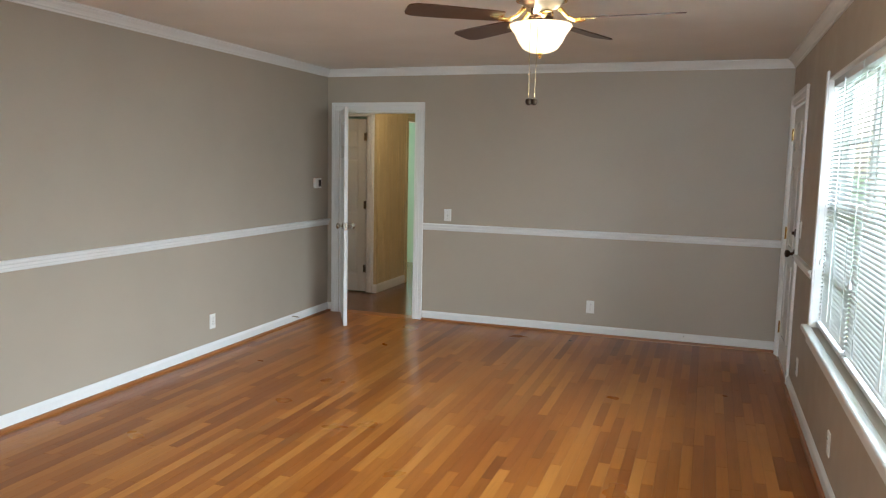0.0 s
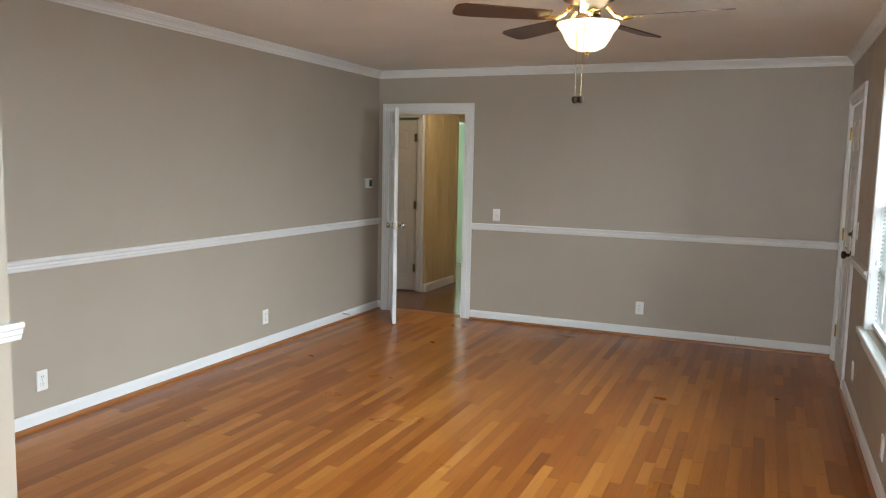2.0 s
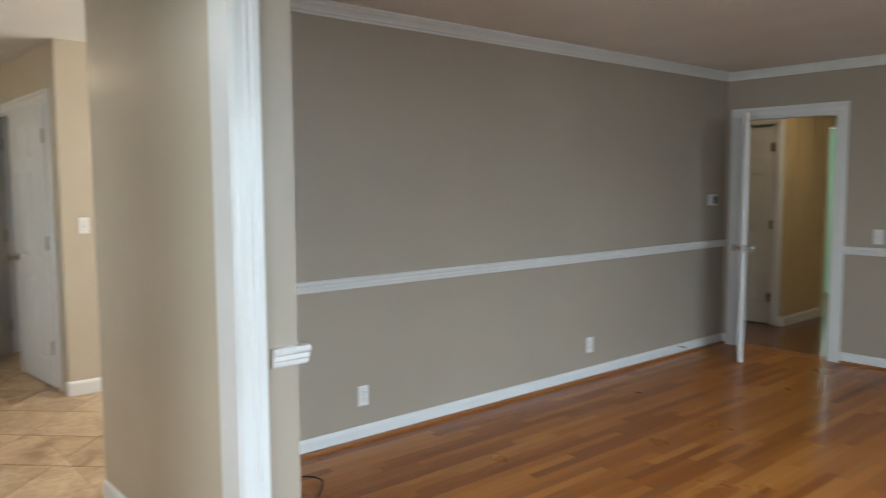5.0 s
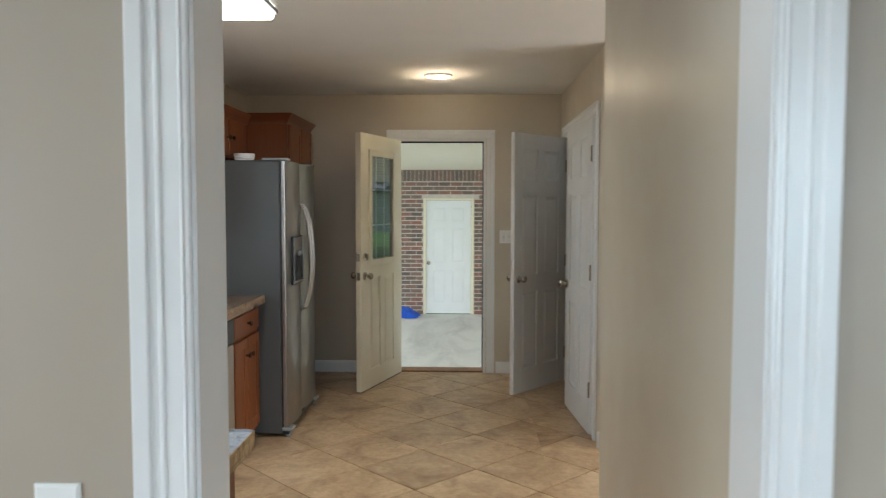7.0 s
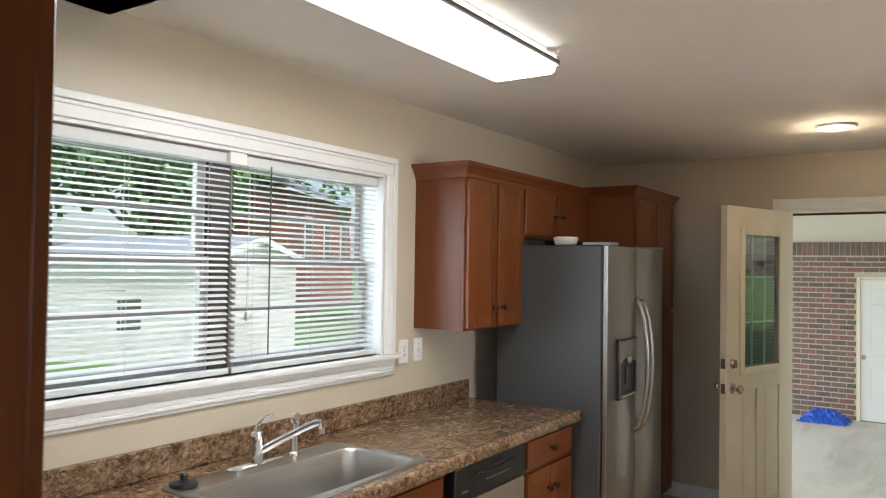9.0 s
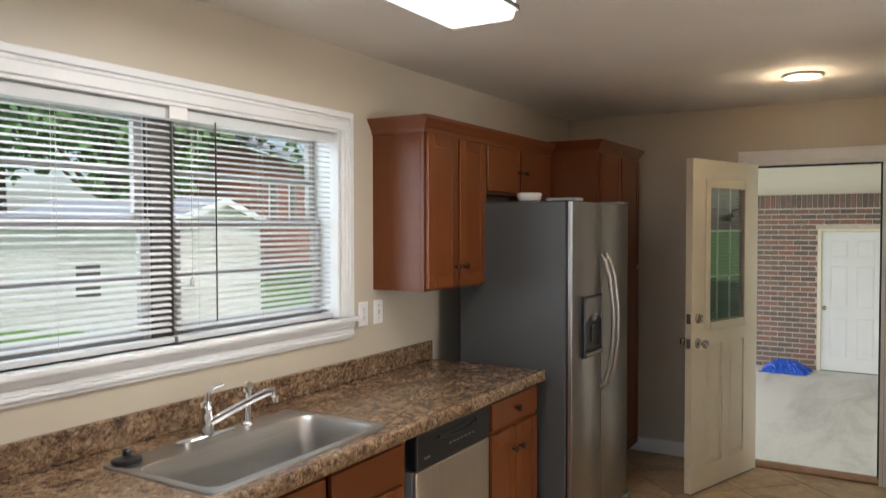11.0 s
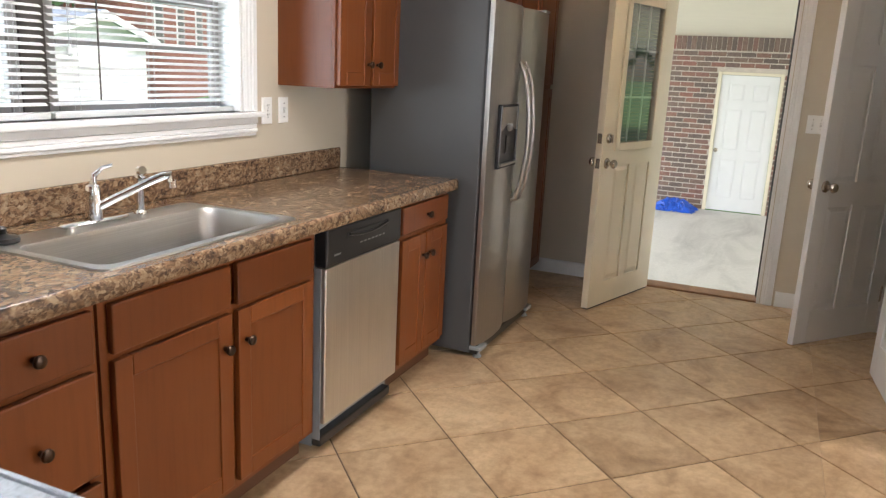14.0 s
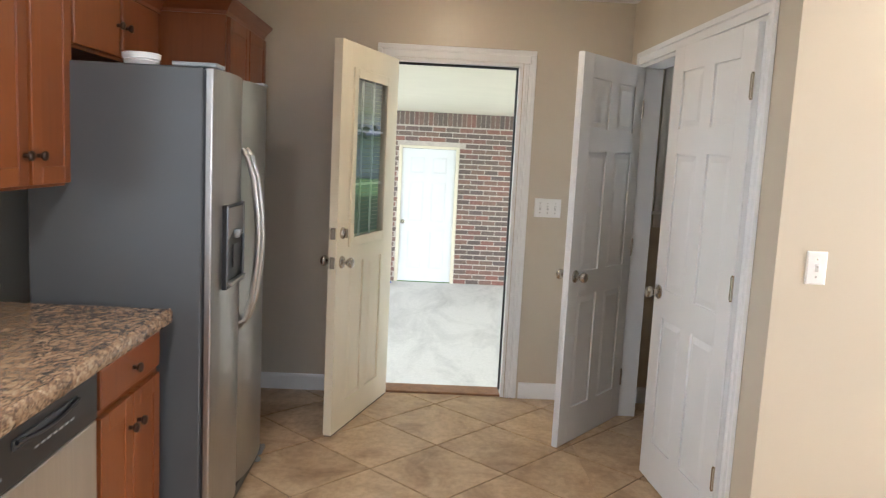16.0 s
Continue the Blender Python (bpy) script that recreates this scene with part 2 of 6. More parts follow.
def stained(name, base, stain, rough, lo=0.45, hi=0.65, scale=1.6, stretch=(1, 1, 1), grain=80.0, bumps=0.3):
    m, t, p = nodes_of(name)
    a = noise_at(t, place(t, stretch), scale, 7.0, 0.65, 0.7)
    c = ramp(t, a, [(lo, stain), (hi, base)])
    g = noise_at(t, place(t), grain, 4.0, 0.7)
    t.links.new(mixc(t, 1.0, c, ramp(t, g, [(0.3, (0.86,) * 3), (0.7, (1.08,) * 3)]), "MULTIPLY"), p.inputs["Base Color"])
    p.inputs["Roughness"].default_value = rough
    bump(t, p, g, bumps, 0.003)
    return m


def glowing(name, col, strength):
    m, t, p = nodes_of(name)
    p.inputs["Base Color"].default_value = (0.9, 0.88, 0.84, 1)
    p.inputs["Emission Color"].default_value = (*col, 1)
    p.inputs["Emission Strength"].default_value = strength
    p.inputs["Roughness"].default_value = 0.35
    return m


def pane_mat(name="window_glass", ior=1.5):
    m, t, p = nodes_of(name)
    t.nodes.remove(p)
    out = t.nodes["Material Output"]
    tr, gl, mx = t.nodes.new("ShaderNodeBsdfTransparent"), t.nodes.new("ShaderNodeBsdfGlossy"), t.nodes.new("ShaderNodeMixShader")
    gl.inputs["Roughness"].default_value = 0.01
    tr.inputs["Color"].default_value = (0.93, 0.97, 0.95, 1)
    fz = nd(t, "ShaderNodeFresnel", IOR=ior)
    t.links.new(fz.outputs[0], mx.inputs[0])
    t.links.new(tr.outputs[0], mx.inputs[1])
    t.links.new(gl.outputs[0], mx.inputs[2])
    t.links.new(mx.outputs[0], out.inputs["Surface"])
    return m


M_TAUPE = wall_paint("taupe_paint", (0.418, 0.358, 0.288), 0.42)
M_BEIGE = wall_paint("beige_paint", (0.55, 0.482, 0.375), 0.34)
M_MINT = wall_paint("mint_paint", (0.55, 0.72, 0.62), 0.5)
M_CEIL = ceiling_paint("ceiling_white")
M_TRIM = plain("trim_white_gloss", (0.78, 0.78, 0.77), 0.30, var=0.03, grain=60, bumps=0.03)
M_DOOR = plain("door_white", (0.74, 0.74, 0.73), 0.36, var=0.03, grain=90, bumps=0.05)
M_CREAM = plain("door_cream", (0.72, 0.65, 0.50), 0.4, var=0.05, grain=70, bumps=0.05)
M_PLATE = plain("plastic_white", (0.82, 0.81, 0.78), 0.35, var=0.02, bumps=0)
# toggle slot grey: the slight shading there is put into the colour
M_SLOTSHADE = plain("switch_slot_shade", (0.56, 0.55, 0.52), 0.5, var=0.02, bumps=0)
M_SLOT = plain("dark_slot", (0.03, 0.03, 0.03), 0.6, bumps=0)
M_OAK = board_wood("oak_strip_floor", [(0.0, (0.25, 0.070, 0.010)), (0.25, (0.32, 0.100, 0.014)), (0.6, (0.40, 0.140, 0.022)), (0.9, (0.48, 0.190, 0.036)), (1.0, (0.20, 0.055, 0.008))], 1, 0.29, 1.0, 0.0, 0.0)
M_OAK.node_tree.nodes["Principled BSDF"].inputs["Specular IOR Level"].default_value = 0.38
M_SHOE = board_wood("stained_shoe_wood", [(0.0, (0.30, 0.11, 0.03)), (1.0, (0.36, 0.14, 0.04))], 1, 0.35)
M_HALLWOOD = board_wood("dark_wood_floor", [(0.0, (0.13, 0.05, 0.022)), (1.0, (0.24, 0.10, 0.045))], 1, 0.22)
M_CAB = board_wood("maple_cabinet_stain", [(0.0, (0.155, 0.042, 0.0090)), (0.5, (0.19, 0.054, 0.0115)), (1.0, (0.128, 0.034, 0.0073))], 2, 0.36, 1.0, 0.06)
M_CAB.node_tree.nodes["Principled BSDF"].inputs["Specular IOR Level"].default_value = 0.35
M_CABDARK = board_wood("maple_dark_stain", [(0.0, (0.15, 0.040, 0.011)), (1.0, (0.185, 0.051, 0.014))], 0, 0.33, 0.6, 0.12)
M_CABIN = plain("cabinet_inside_dark", (0.10, 0.04, 0.016), 0.6)
M_PANEL = plain("painted_panelling", (0.56, 0.44, 0.25), 0.36, var=0.05, grain=70, bumps=0.05)
M_LAM = laminate()
M_CHIP = stained("chipboard_edge", (0.52, 0.36, 0.19), (0.28, 0.17, 0.08), 0.9, 0.35, 0.6, 30)
M_TILE = tile_mat()
M_GROUT = stained("tile_grout", (0.115, 0.075, 0.045), (0.06, 0.04, 0.025), 0.9, 0.3, 0.7, 6)
M_STEEL = steel("brushed_steel", (0.42, 0.40, 0.375), 0.33)
M_STEELDW = steel("dishwasher_steel", (0.66, 0.62, 0.56), 0.40)
M_SASH = plain("window_sash_grey", (0.34, 0.32, 0.31), 0.5, var=0.06, bumps=0.02)
# granite laminate of the return; window glare is put into its pale colour
M_LAMGLARE = stained("laminate_glare", (0.52, 0.56, 0.62), (0.33, 0.36, 0.41), 0.22, 0.36, 0.5, 34, (1, 1, 1), 120, 0.05)
M_STEELSINK = steel("sink_steel", (0.50, 0.49, 0.47), 0.36, 0)
M_CHROME = plain("chrome", (0.85, 0.85, 0.86), 0.07, 1.0, 0.02, bumps=0)
M_NICKEL = plain("satin_nickel", (0.52, 0.48, 0.42), 0.24, 1.0, 0.04, bumps=0)
M_BRASS = plain("brass", (0.75, 0.56, 0.24), 0.25, 1.0, 0.05, bumps=0)
M_BRONZE = plain("oiled_bronze", (0.055, 0.032, 0.02), 0.35, 0.8, 0.1, bumps=0.02)
M_FRSIDE = plain("fridge_grey_textured", (0.066, 0.066, 0.067), 0.42, 0.0, 0.05, 2.0, 260, 0.22)
M_BLACK = plain("black_plastic", (0.014, 0.014, 0.015), 0.32, var=0.1, bumps=0.03)
M_GREY = plain("grey_plastic", (0.26, 0.27, 0.27), 0.4, var=0.05, bumps=0.03)
M_BLIND = plain("blind_white_vinyl", (0.64, 0.655, 0.65), 0.42, var=0.02, bumps=0)
M_FRAME = plain("window_frame_brown", (0.10, 0.085, 0.075), 0.5, var=0.08, bumps=0.03)
M_BRICK = brick_mat()
M_MORTAR = stained("mortar", (0.60, 0.53, 0.45), (0.45, 0.39, 0.33), 0.95, 0.3, 0.7, 9)
M_CONC = stained("carport_concrete", (0.58, 0.56, 0.52), (0.40, 0.385, 0.36), 0.7, 0.30, 0.56, 1.3, (0.5, 1.6, 1), 60, 0.2)
M_SOFFIT = plain("carport_ceiling_cream", (0.74, 0.69, 0.56), 0.7, var=0.02)
M_BLADE = board_wood("fan_blade_walnut", [(0.0, (0.055, 0.024, 0.012)), (1.0, (0.075, 0.032, 0.016))], 0, 0.35, 0.6, 0.1)
M_BOWL = glowing("lit_alabaster_glass", (1.0, 0.74, 0.42), 0.75)
M_CANGLOW = glowing("lit_lens", (1.0, 0.86, 0.64), 3.0)
M_TUBE = glowing("lit_acrylic_lens", (1.0, 0.97, 0.90), 1.3)
M_GLASS = pane_mat()
M_GLASS2 = pane_mat("double_glazing", 2.6)
M_TARP = stained("blue_tarp", (0.01, 0.09, 0.55), (0.005, 0.04, 0.3), 0.4, 0.3, 0.6, 8)
M_GRASS = stained("lawn", (0.13, 0.26, 0.05), (0.07, 0.15, 0.03), 0.9, 0.3, 0.7, 2.0)
M_LEAF = stained("leaves", (0.12, 0.24, 0.07), (0.06, 0.13, 0.04), 0.7, 0.3, 0.7, 1.2)
M_BARK = stained("bark", (0.12, 0.09, 0.07), (0.06, 0.045, 0.035), 0.95, 0.3, 0.7, 6, (4, 4, 0.7))
M_SIDING = stained("white_siding", (0.74, 0.72, 0.67), (0.62, 0.60, 0.55), 0.6, 0.3, 0.6, 2)
M_ROOF = stained("grey_shingles", (0.30, 0.33, 0.38), (0.20, 0.22, 0.26), 0.9, 0.3, 0.7, 10)
M_WOODSILL = stained("threshold_wood", (0.30, 0.15, 0.07), (0.18, 0.085, 0.04), 0.5, 0.3, 0.7, 12)

# ---- mesh tools ----
def bx(bm, x0, x1, y0, y1, z0, z1, bev=0.0, seg=2):
    vs = [bm.verts.new((x, y, z)) for z in (z0, z1) for y in (y0, y1) for x in (x0, x1)]
    fs = [bm.faces.new([vs[i] for i in q]) for q in ((0, 2, 3, 1), (4, 5, 7, 6), (0, 1, 5, 4), (2, 6, 7, 3), (0, 4, 6, 2), (1, 3, 7, 5))]
    if bev:
        edges = {e for f in fs for e in f.edges}
        bmesh.ops.bevel(bm, geom=list(edges), offset=bev, segments=seg, profile=0.5, affect="EDGES")
    return bm


def box(*a, **k):
    return bx(bmesh.new(), *a, **k)


def lathe(bm, profile, n=24, axis="z", at=(0, 0, 0)):
    """Turn a profile of (radius, height) round an axis through at."""
    rings = []
    for r, h in profile:
        ring = []
        for i in range(n):
            a = 2 * math.pi * i / n
            c, s = r * math.cos(a), r * math.sin(a)
            p = {"z": (c, s, h), "y": (c, h, s), "x": (h, c, s)}[axis]
            ring.append(bm.verts.new((p[0] + at[0], p[1] + at[1], p[2] + at[2])))
        rings.append(ring)
    for a, b in zip(rings, rings[1:]):
        for i in range(n):
            j = (i + 1) % n
            bm.faces.new((a[i], a[j], b[j], b[i]))
    bm.faces.new(rings[0][::-1])
    bm.faces.new(rings[-1])
    bmesh.ops.recalc_face_normals(bm, faces=bm.faces)
    return bm


def tube(bm, pts, r, n=10, flat=1.0):
    """A round bar swept along points; r may be a list."""
    rings = []
    pts = [Vector(p) for p in pts]
    for i, p in enumerate(pts):
        d = (pts[min(i + 1, len(pts) - 1)] - pts[max(i - 1, 0)]).normalized()
        up = Vector((0, 0, 1)) if abs(d.z) < 0.9 else Vector((1, 0, 0))
        s = d.cross(up).normalized()
        u = s.cross(d)
        rr = r[i] if isinstance(r, (list, tuple)) else r
        rings.append([bm.verts.new(p + s * rr * math.cos(2 * math.pi * k / n) + u * rr * flat * math.sin(2 * math.pi * k / n)) for k in range(n)])
    for a, b in zip(rings, rings[1:]):
        for i in range(n):
            j = (i + 1) % n
            bm.faces.new((a[i], a[j], b[j], b[i]))
    bm.faces.new(rings[0])
    bm.faces.new(rings[-1])
    bmesh.ops.recalc_face_normals(bm, faces=bm.faces)
    return bm


def run(bm, profile, p0, p1, out, m0=0.0, m1=0.0):
    """A moulding: profile of (away from the wall, height) swept from p0 to p1; out points off the wall.
    m0, m1: mitre, how far each end grows per metre away from the wall."""
    p0, p1, out = Vector(p0), Vector(p1), Vector(out)
    d = (p1 - p0).normalized()
    a = [bm.verts.new(p0 + out * u + Vector((0, 0, h)) - d * (m0 * u)) for u, h in profile]
    b = [bm.verts.new(p1 + out * u + Vector((0, 0, h)) + d * (m1 * u)) for u, h in profile]
    n = len(profile)
    for i in range(n):
        j = (i + 1) % n
        bm.faces.new((a[i], a[j], b[j], b[i]))
    bm.faces.new(a[::-1])
    bm.faces.new(b)
    bmesh.ops.recalc_face_normals(bm, faces=bm.faces)
    return bm


def raised(bm, x0, x1, z0, z1, y0, y1, inset):
    """A raised panel: its field at y1, bevelled down to y0 over inset."""
    o = [bm.verts.new(p) for p in ((x0, y0, z0), (x1, y0, z0), (x1, y0, z1), (x0, y0, z1))]
    i = [bm.verts.new(p) for p in ((x0 + inset, y1, z0 + inset), (x1 - inset, y1, z0 + inset), (x1 - inset, y1, z1 - inset), (x0 + inset, y1, z1 - inset))]
    for k in range(4):
        j = (k + 1) % 4
        bm.faces.new((o[k], o[j], i[j], i[k]))
    bm.faces.new(i)
    bm.faces.new(o[::-1])
    bmesh.ops.recalc_face_normals(bm, faces=bm.faces)
    return bm


def sheet(corners):
    """A single pane face; its front is the side from which the corners run anticlockwise."""
    bm = bmesh.new()
    bm.faces.new([bm.verts.new(p) for p in corners])
    return bm


def smooth(ob, angle=40):
    for f in ob.data.polygons:
        f.use_smooth = True
    bm = bmesh.new()
    bm.from_mesh(ob.data)
    for e in bm.edges:
        e.smooth = len(e.link_faces) == 2 and e.calc_face_angle(0.0) < radians(angle)
    bm.to_mesh(ob.data)
    bm.free()
    return ob


def part(name, bm, material, parent=None, label="", soft=False):
    me = bpy.data.meshes.new(name)
    bm.to_mesh(me)
    bm.free()
    me.materials.append(material)
    ob = new(name, me)
    if parent is not None:
        ob.parent = parent
    if label:
        ob["label"] = label
    return smooth(ob) if soft else ob


def thing(name, at, label, category, turn=0.0, group="", kind=""):
    ob = new(name)
    ob.matrix_world = pose(*at, 0, 0, turn)
    ob.empty_display_size = 0.1
    return tagged(ob, label, category, group, kind)


def structure(name, bm, material, label="", category=""):
    return tagged(part(name, bm, material), label, category, kind="structure")


# ---- setting: the rooms ----
XL, XR, YF, CZ = -3.44, 0.768, 7.62, 2.408      # living room: side walls, far wall, ceiling
XO, XK, YB = -2.10, -2.225, -1.6                # wall with the cased opening, its kitchen face, rear wall
YS, XW, KZ = -0.065, -7.60, 2.43                # kitchen: window wall, back door wall, ceiling
YP, XC = 2.315, -3.56                            # wall beside the passage, its end
XN, YC = -5.53, 2.67                            # closet block: face to the nook, face with the doors
YN, GX, GZ, GC = 5.6, -14.50, -0.49, 2.092      # nook end; carport wall, floor and ceiling


def wall_x(name, x0, x1, y0, y1, z0, z1, holes, mat, label, category="wall"):
    """A wall that runs along y, between x0 and x1, with holes (y0, y1, z0, z1)."""
    bm = bmesh.new()
    cuts = sorted(holes)
    y = y0
    for h0, h1, b, tp in cuts:
        if h0 > y:
            bx(bm, x0, x1, y, h0, z0, z1)
        if b > z0:
            bx(bm, x0, x1, h0, h1, z0, b)
        if tp < z1:
            bx(bm, x0, x1, h0, h1, tp, z1)
        y = h1
    if y < y1:
        bx(bm, x0, x1, y, y1, z0, z1)
    return structure(name, bm, mat, label, category)


def wall_y(name, y0, y1, x0, x1, z0, z1, holes, mat, label, category="wall"):
    """A wall that runs along x."""
    bm = bmesh.new()
    x = x0
    for h0, h1, b, tp in sorted(holes):
        if h0 > x:
            bx(bm, x, h0, y0, y1, z0, z1)
        if b > z0:
            bx(bm, h0, h1, y0, y1, z0, b)
        if tp < z1:
            bx(bm, h0, h1, y0, y1, tp, z1)
        x = h1
    if x < x1:
        bx(bm, x, x1, y0, y1, z0, z1)
    return structure(name, bm, mat, label, category)


WT = 2.45                                                     # tops of the walls
HD, HK = 2.03, 2.05                                           # door openings, those of the kitchen
D1 = (-3.31, -2.49)                                           # hall door opening, in x
WL = (2.1, 5.62, 0.62, 2.04)                                   # living room window
FD = (6.62, 7.50)                                             # front door, in y
OP = (1.443, 2.31)                                             # opening to the kitchen, in y
WK = (-4.86, -3.10, 1.215, 2.058)                               # kitchen window, in x
BD = (1.235, 2.025)                                           # back door, in y
CW = (2.96, 3.76, 1.215, 2.07)                                # closet window, in y
CD = (-7.357, -5.768)                                          # closet doors, in x

wall_y("wall_far", YF, YF + 0.12, -4.42, XR + 0.15, 0, WT, [(*D1, 0, HD - 0.02)], M_TAUPE, "taupe painted end wall of the living room")
wall_x("wall_left", XC, XL, YP + 0.19, YF, 0, WT, [], M_TAUPE, "long taupe painted living room wall")
wall_x("wall_right", XR, XR + 0.15, YB, YF, 0, WT, [WL, (*FD, 0, HD)], M_TAUPE, "taupe painted outer wall with window and front door")
wall_y("wall_return", YP, YP + 0.19, XC, XK, 0, WT, [], M_BEIGE, "short painted wall beside the kitchen passage")
wall_x("wall_opening", XK, XO, YB, YP + 0.19, 0, WT, [(*OP, 0, HD + 0.03)], M_TAUPE, "taupe painted wall with a cased opening to the kitchen")
wall_y("wall_rear", YB - 0.15, YB, XK, XR + 0.15, 0, WT, [(-1.2, 0.6, 0.7, 2.05)], M_TAUPE, "taupe painted rear wall")
wall_y("wall_kitchen_window", YS - 0.16, YS, XW - 0.15, XK, -0.6, WT, [WK], M_BEIGE, "beige painted kitchen wall with a wide window")
wall_x("wall_back_door", XW - 0.15, XW, YS, YC + 1.6, -0.6, WT, [(*BD, 0, HK), CW], M_BEIGE, "beige painted kitchen wall with the back door")
wall_y("wall_closet", YC, YC + 0.11, XW, XN - 0.11, 0, WT, [(*CD, 0, HK)], M_BEIGE, "beige painted wall with paired closet doors")
wall_x("wall_nook_side", XN - 0.11, XN, YC, YN, 0, WT, [], M_BEIGE, "beige painted wall with a light switch")
wall_y("wall_nook_end", YN, YN + 0.1, XN - 0.11, XC, 0, WT, [(-5.3, -3.8, 0.6, 2.05)], M_BEIGE, "beige painted end wall of the nook")
wall_y("wall_closet_back", YC + 1.6, YC + 1.7, XW - 0.15, XN - 0.11, 0, WT, [], M_BEIGE, "beige painted closet rear wall")

# hall beyond the living room door
HY, HX = 8.78, -3.43
wall_y("wall_hall_door", HY, HY + 0.1, -4.42, HX - 0.03, 0, WT, [(-4.28, -3.555, 0, HD)], M_TRIM, "white hall wall around a closed door")
wall_x("wall_hall_end", -4.52, -4.42, YF, HY + 0.1, 0, WT, [], M_PANEL, "tan hall end wall")
wall_x("wall_hall_side", -1.6, -1.5, YF + 0.12, 10.95, 0, WT, [], M_PANEL, "tan hall wall")
wall_y("wall_hall_far", 10.95, 11.05, -3.55, -1.5, 0, WT, [], M_PANEL, "tan hall end wall")
bm = bmesh.new()
bx(bm, -5.6, -5.5, HY + 0.1, 11.6, 0, CZ)
bx(bm, -5.5, -3.45, 11.5, 11.6, 0, CZ)
bx(bm, -5.5, -3.54, HY + 0.1, HY + 0.2, 0, CZ)
structure("wall_far_room", bm, M_MINT, "pale green bedroom walls", "wall")

# floors and ceilings
structure("subfloor", box(XL - 0.1, XR + 0.15, YB, YF, -0.12, -0.021), M_HALLWOOD, "dark subfloor under the oak strips", "floor")
bm = bmesh.new()
bx(bm, -4.42, -1.5, YF, HY + 0.1, -0.1, -0.002)
bx(bm, -5.6, -1.5, HY + 0.1, 11.6, -0.1, -0.002)
structure("floor_hall", bm, M_HALLWOOD, "dark glossy wooden hall floor", "floor")
bm = bmesh.new()
bx(bm, XL, XR, YB, YF, CZ, CZ + 0.1)
bx(bm, -5.6, XR, YF + 0.12, 12.4, CZ, CZ + 0.1)
bx(bm, XK, XL, YB, YP + 0.19, CZ, CZ + 0.1)
structure("ceiling_living", bm, M_CEIL, "white textured ceiling", "ceiling")
bm = bmesh.new()
bx(bm, XW, XK, YS, YP, KZ, KZ + 0.11)
bx(bm, XW, XC, YP, YN, KZ, KZ + 0.11)
structure("ceiling_kitchen", bm, M_CEIL, "white textured kitchen ceiling", "ceiling")
structure("ceiling_roof_void", box(XW - 0.2, XR + 0.5, YS - 0.7, 12.6, 2.56, 2.66), M_ROOF, "roof over the house", "roof")

# ---- trim ----
BASE = [(0, 0), (0.014, 0), (0.014, 0.070), (0.009, 0.082), (0.004, 0.09), (0, 0.09)]
SHOE = [(0.0145, 0), (0.033, 0), (0.032, 0.009), (0.027, 0.018), (0.0145, 0.022)]
RAIL = [(0, 0.880), (0.008, 0.881), (0.012, 0.888), (0.014, 0.898), (0.020, 0.904), (0.020, 0.918), (0.030, 0.926), (0.032, 0.936), (0.026, 0.944), (0, 0.944)]
CROWN = [(0, CZ - 0.071), (0.008, CZ - 0.071), (0.010, CZ - 0.060), (0.018, CZ - 0.055), (0.021, CZ - 0.046), (0.030, CZ - 0.034), (0.045, CZ - 0.022), (0.050, CZ - 0.014), (0.060, CZ - 0.012), (0.060, CZ - 0.001), (0, CZ - 0.001)]


def mould(name, profile, mat, runs, label, category="moulding"):
    bm = bmesh.new()
    for p0, p1, out in runs:
        run(bm, profile, (*p0, 0), (*p1, 0), (*out, 0))
    return structure(name, bm, mat, label, category)


W, E_, N, S = (-1, 0), (1, 0), (0, 1), (0, -1)
living_runs = [((XL, YP + 0.19), (XL, YF), E_), ((D1[1] + 0.085, YF), (XR, YF), S), ((XL, YF), (D1[0] - 0.085, YF), S),
               ((XO, YB), (XO, OP[0] - 0.1), E_), ((XO, OP[1] + 0.1), (XO, YP + 0.19), E_), ((XL, YP + 0.19), (XO, YP + 0.19), N), ((XR, YB), (XR, FD[0] - 0.08), W)]
mould("baseboard_living", BASE, M_TRIM, living_runs, "white painted baseboard", "baseboard")
mould("shoe_moulding", SHOE, M_SHOE, living_runs, "orange-brown stained shoe moulding", "baseboard")
mould("chair_rail_living", RAIL, M_TRIM, [living_runs[0], living_runs[1], living_runs[3], ((XO, OP[1] + 0.1), (XO, YP + 0.222), E_), ((XL, YP + 0.19), (XO - 0.001, YP + 0.19), N), ((XR, YB), (XR, WL[0] - 0.05), W), ((XR, WL[1] + 0.05), (XR, FD[0] - 0.08), W)], "white moulded chair rail", "chair rail")
mould("crown_living", CROWN, M_TRIM, [((XL, YP + 0.19), (XL, YF), E_), ((XL, YF), (XR, YF), S), ((XR, YB), (XR, YF), W), ((XO, YB), (XO, YP + 0.19), E_), ((XL, YP + 0.19), (XO, YP + 0.19), N)], "white crown moulding", "crown moulding")
KBASE = [(0, 0), (0.013, 0), (0.013, 0.082), (0.008, 0.094), (0, 0.1)]
mould("baseboard_kitchen", KBASE, M_TRIM, [((XW, YS), (XW, BD[0] - 0.09), E_), ((XW, BD[1] + 0.09), (XW, YC), E_), ((XC, YP), (XK - 0.002, YP), S), ((XC, YP), (XC, YN), W), ((XN, YC), (XN, YN), E_), ((XN - 0.05, YC), (XN, YC), S), ((XN - 0.11, YC + 1.6), (XW, YC + 1.6), S), ((XW, YC + 0.11), (XW, YC + 1.6), E_), ((XN, YN), (XC, YN), S)], "white painted baseboard", "baseboard")
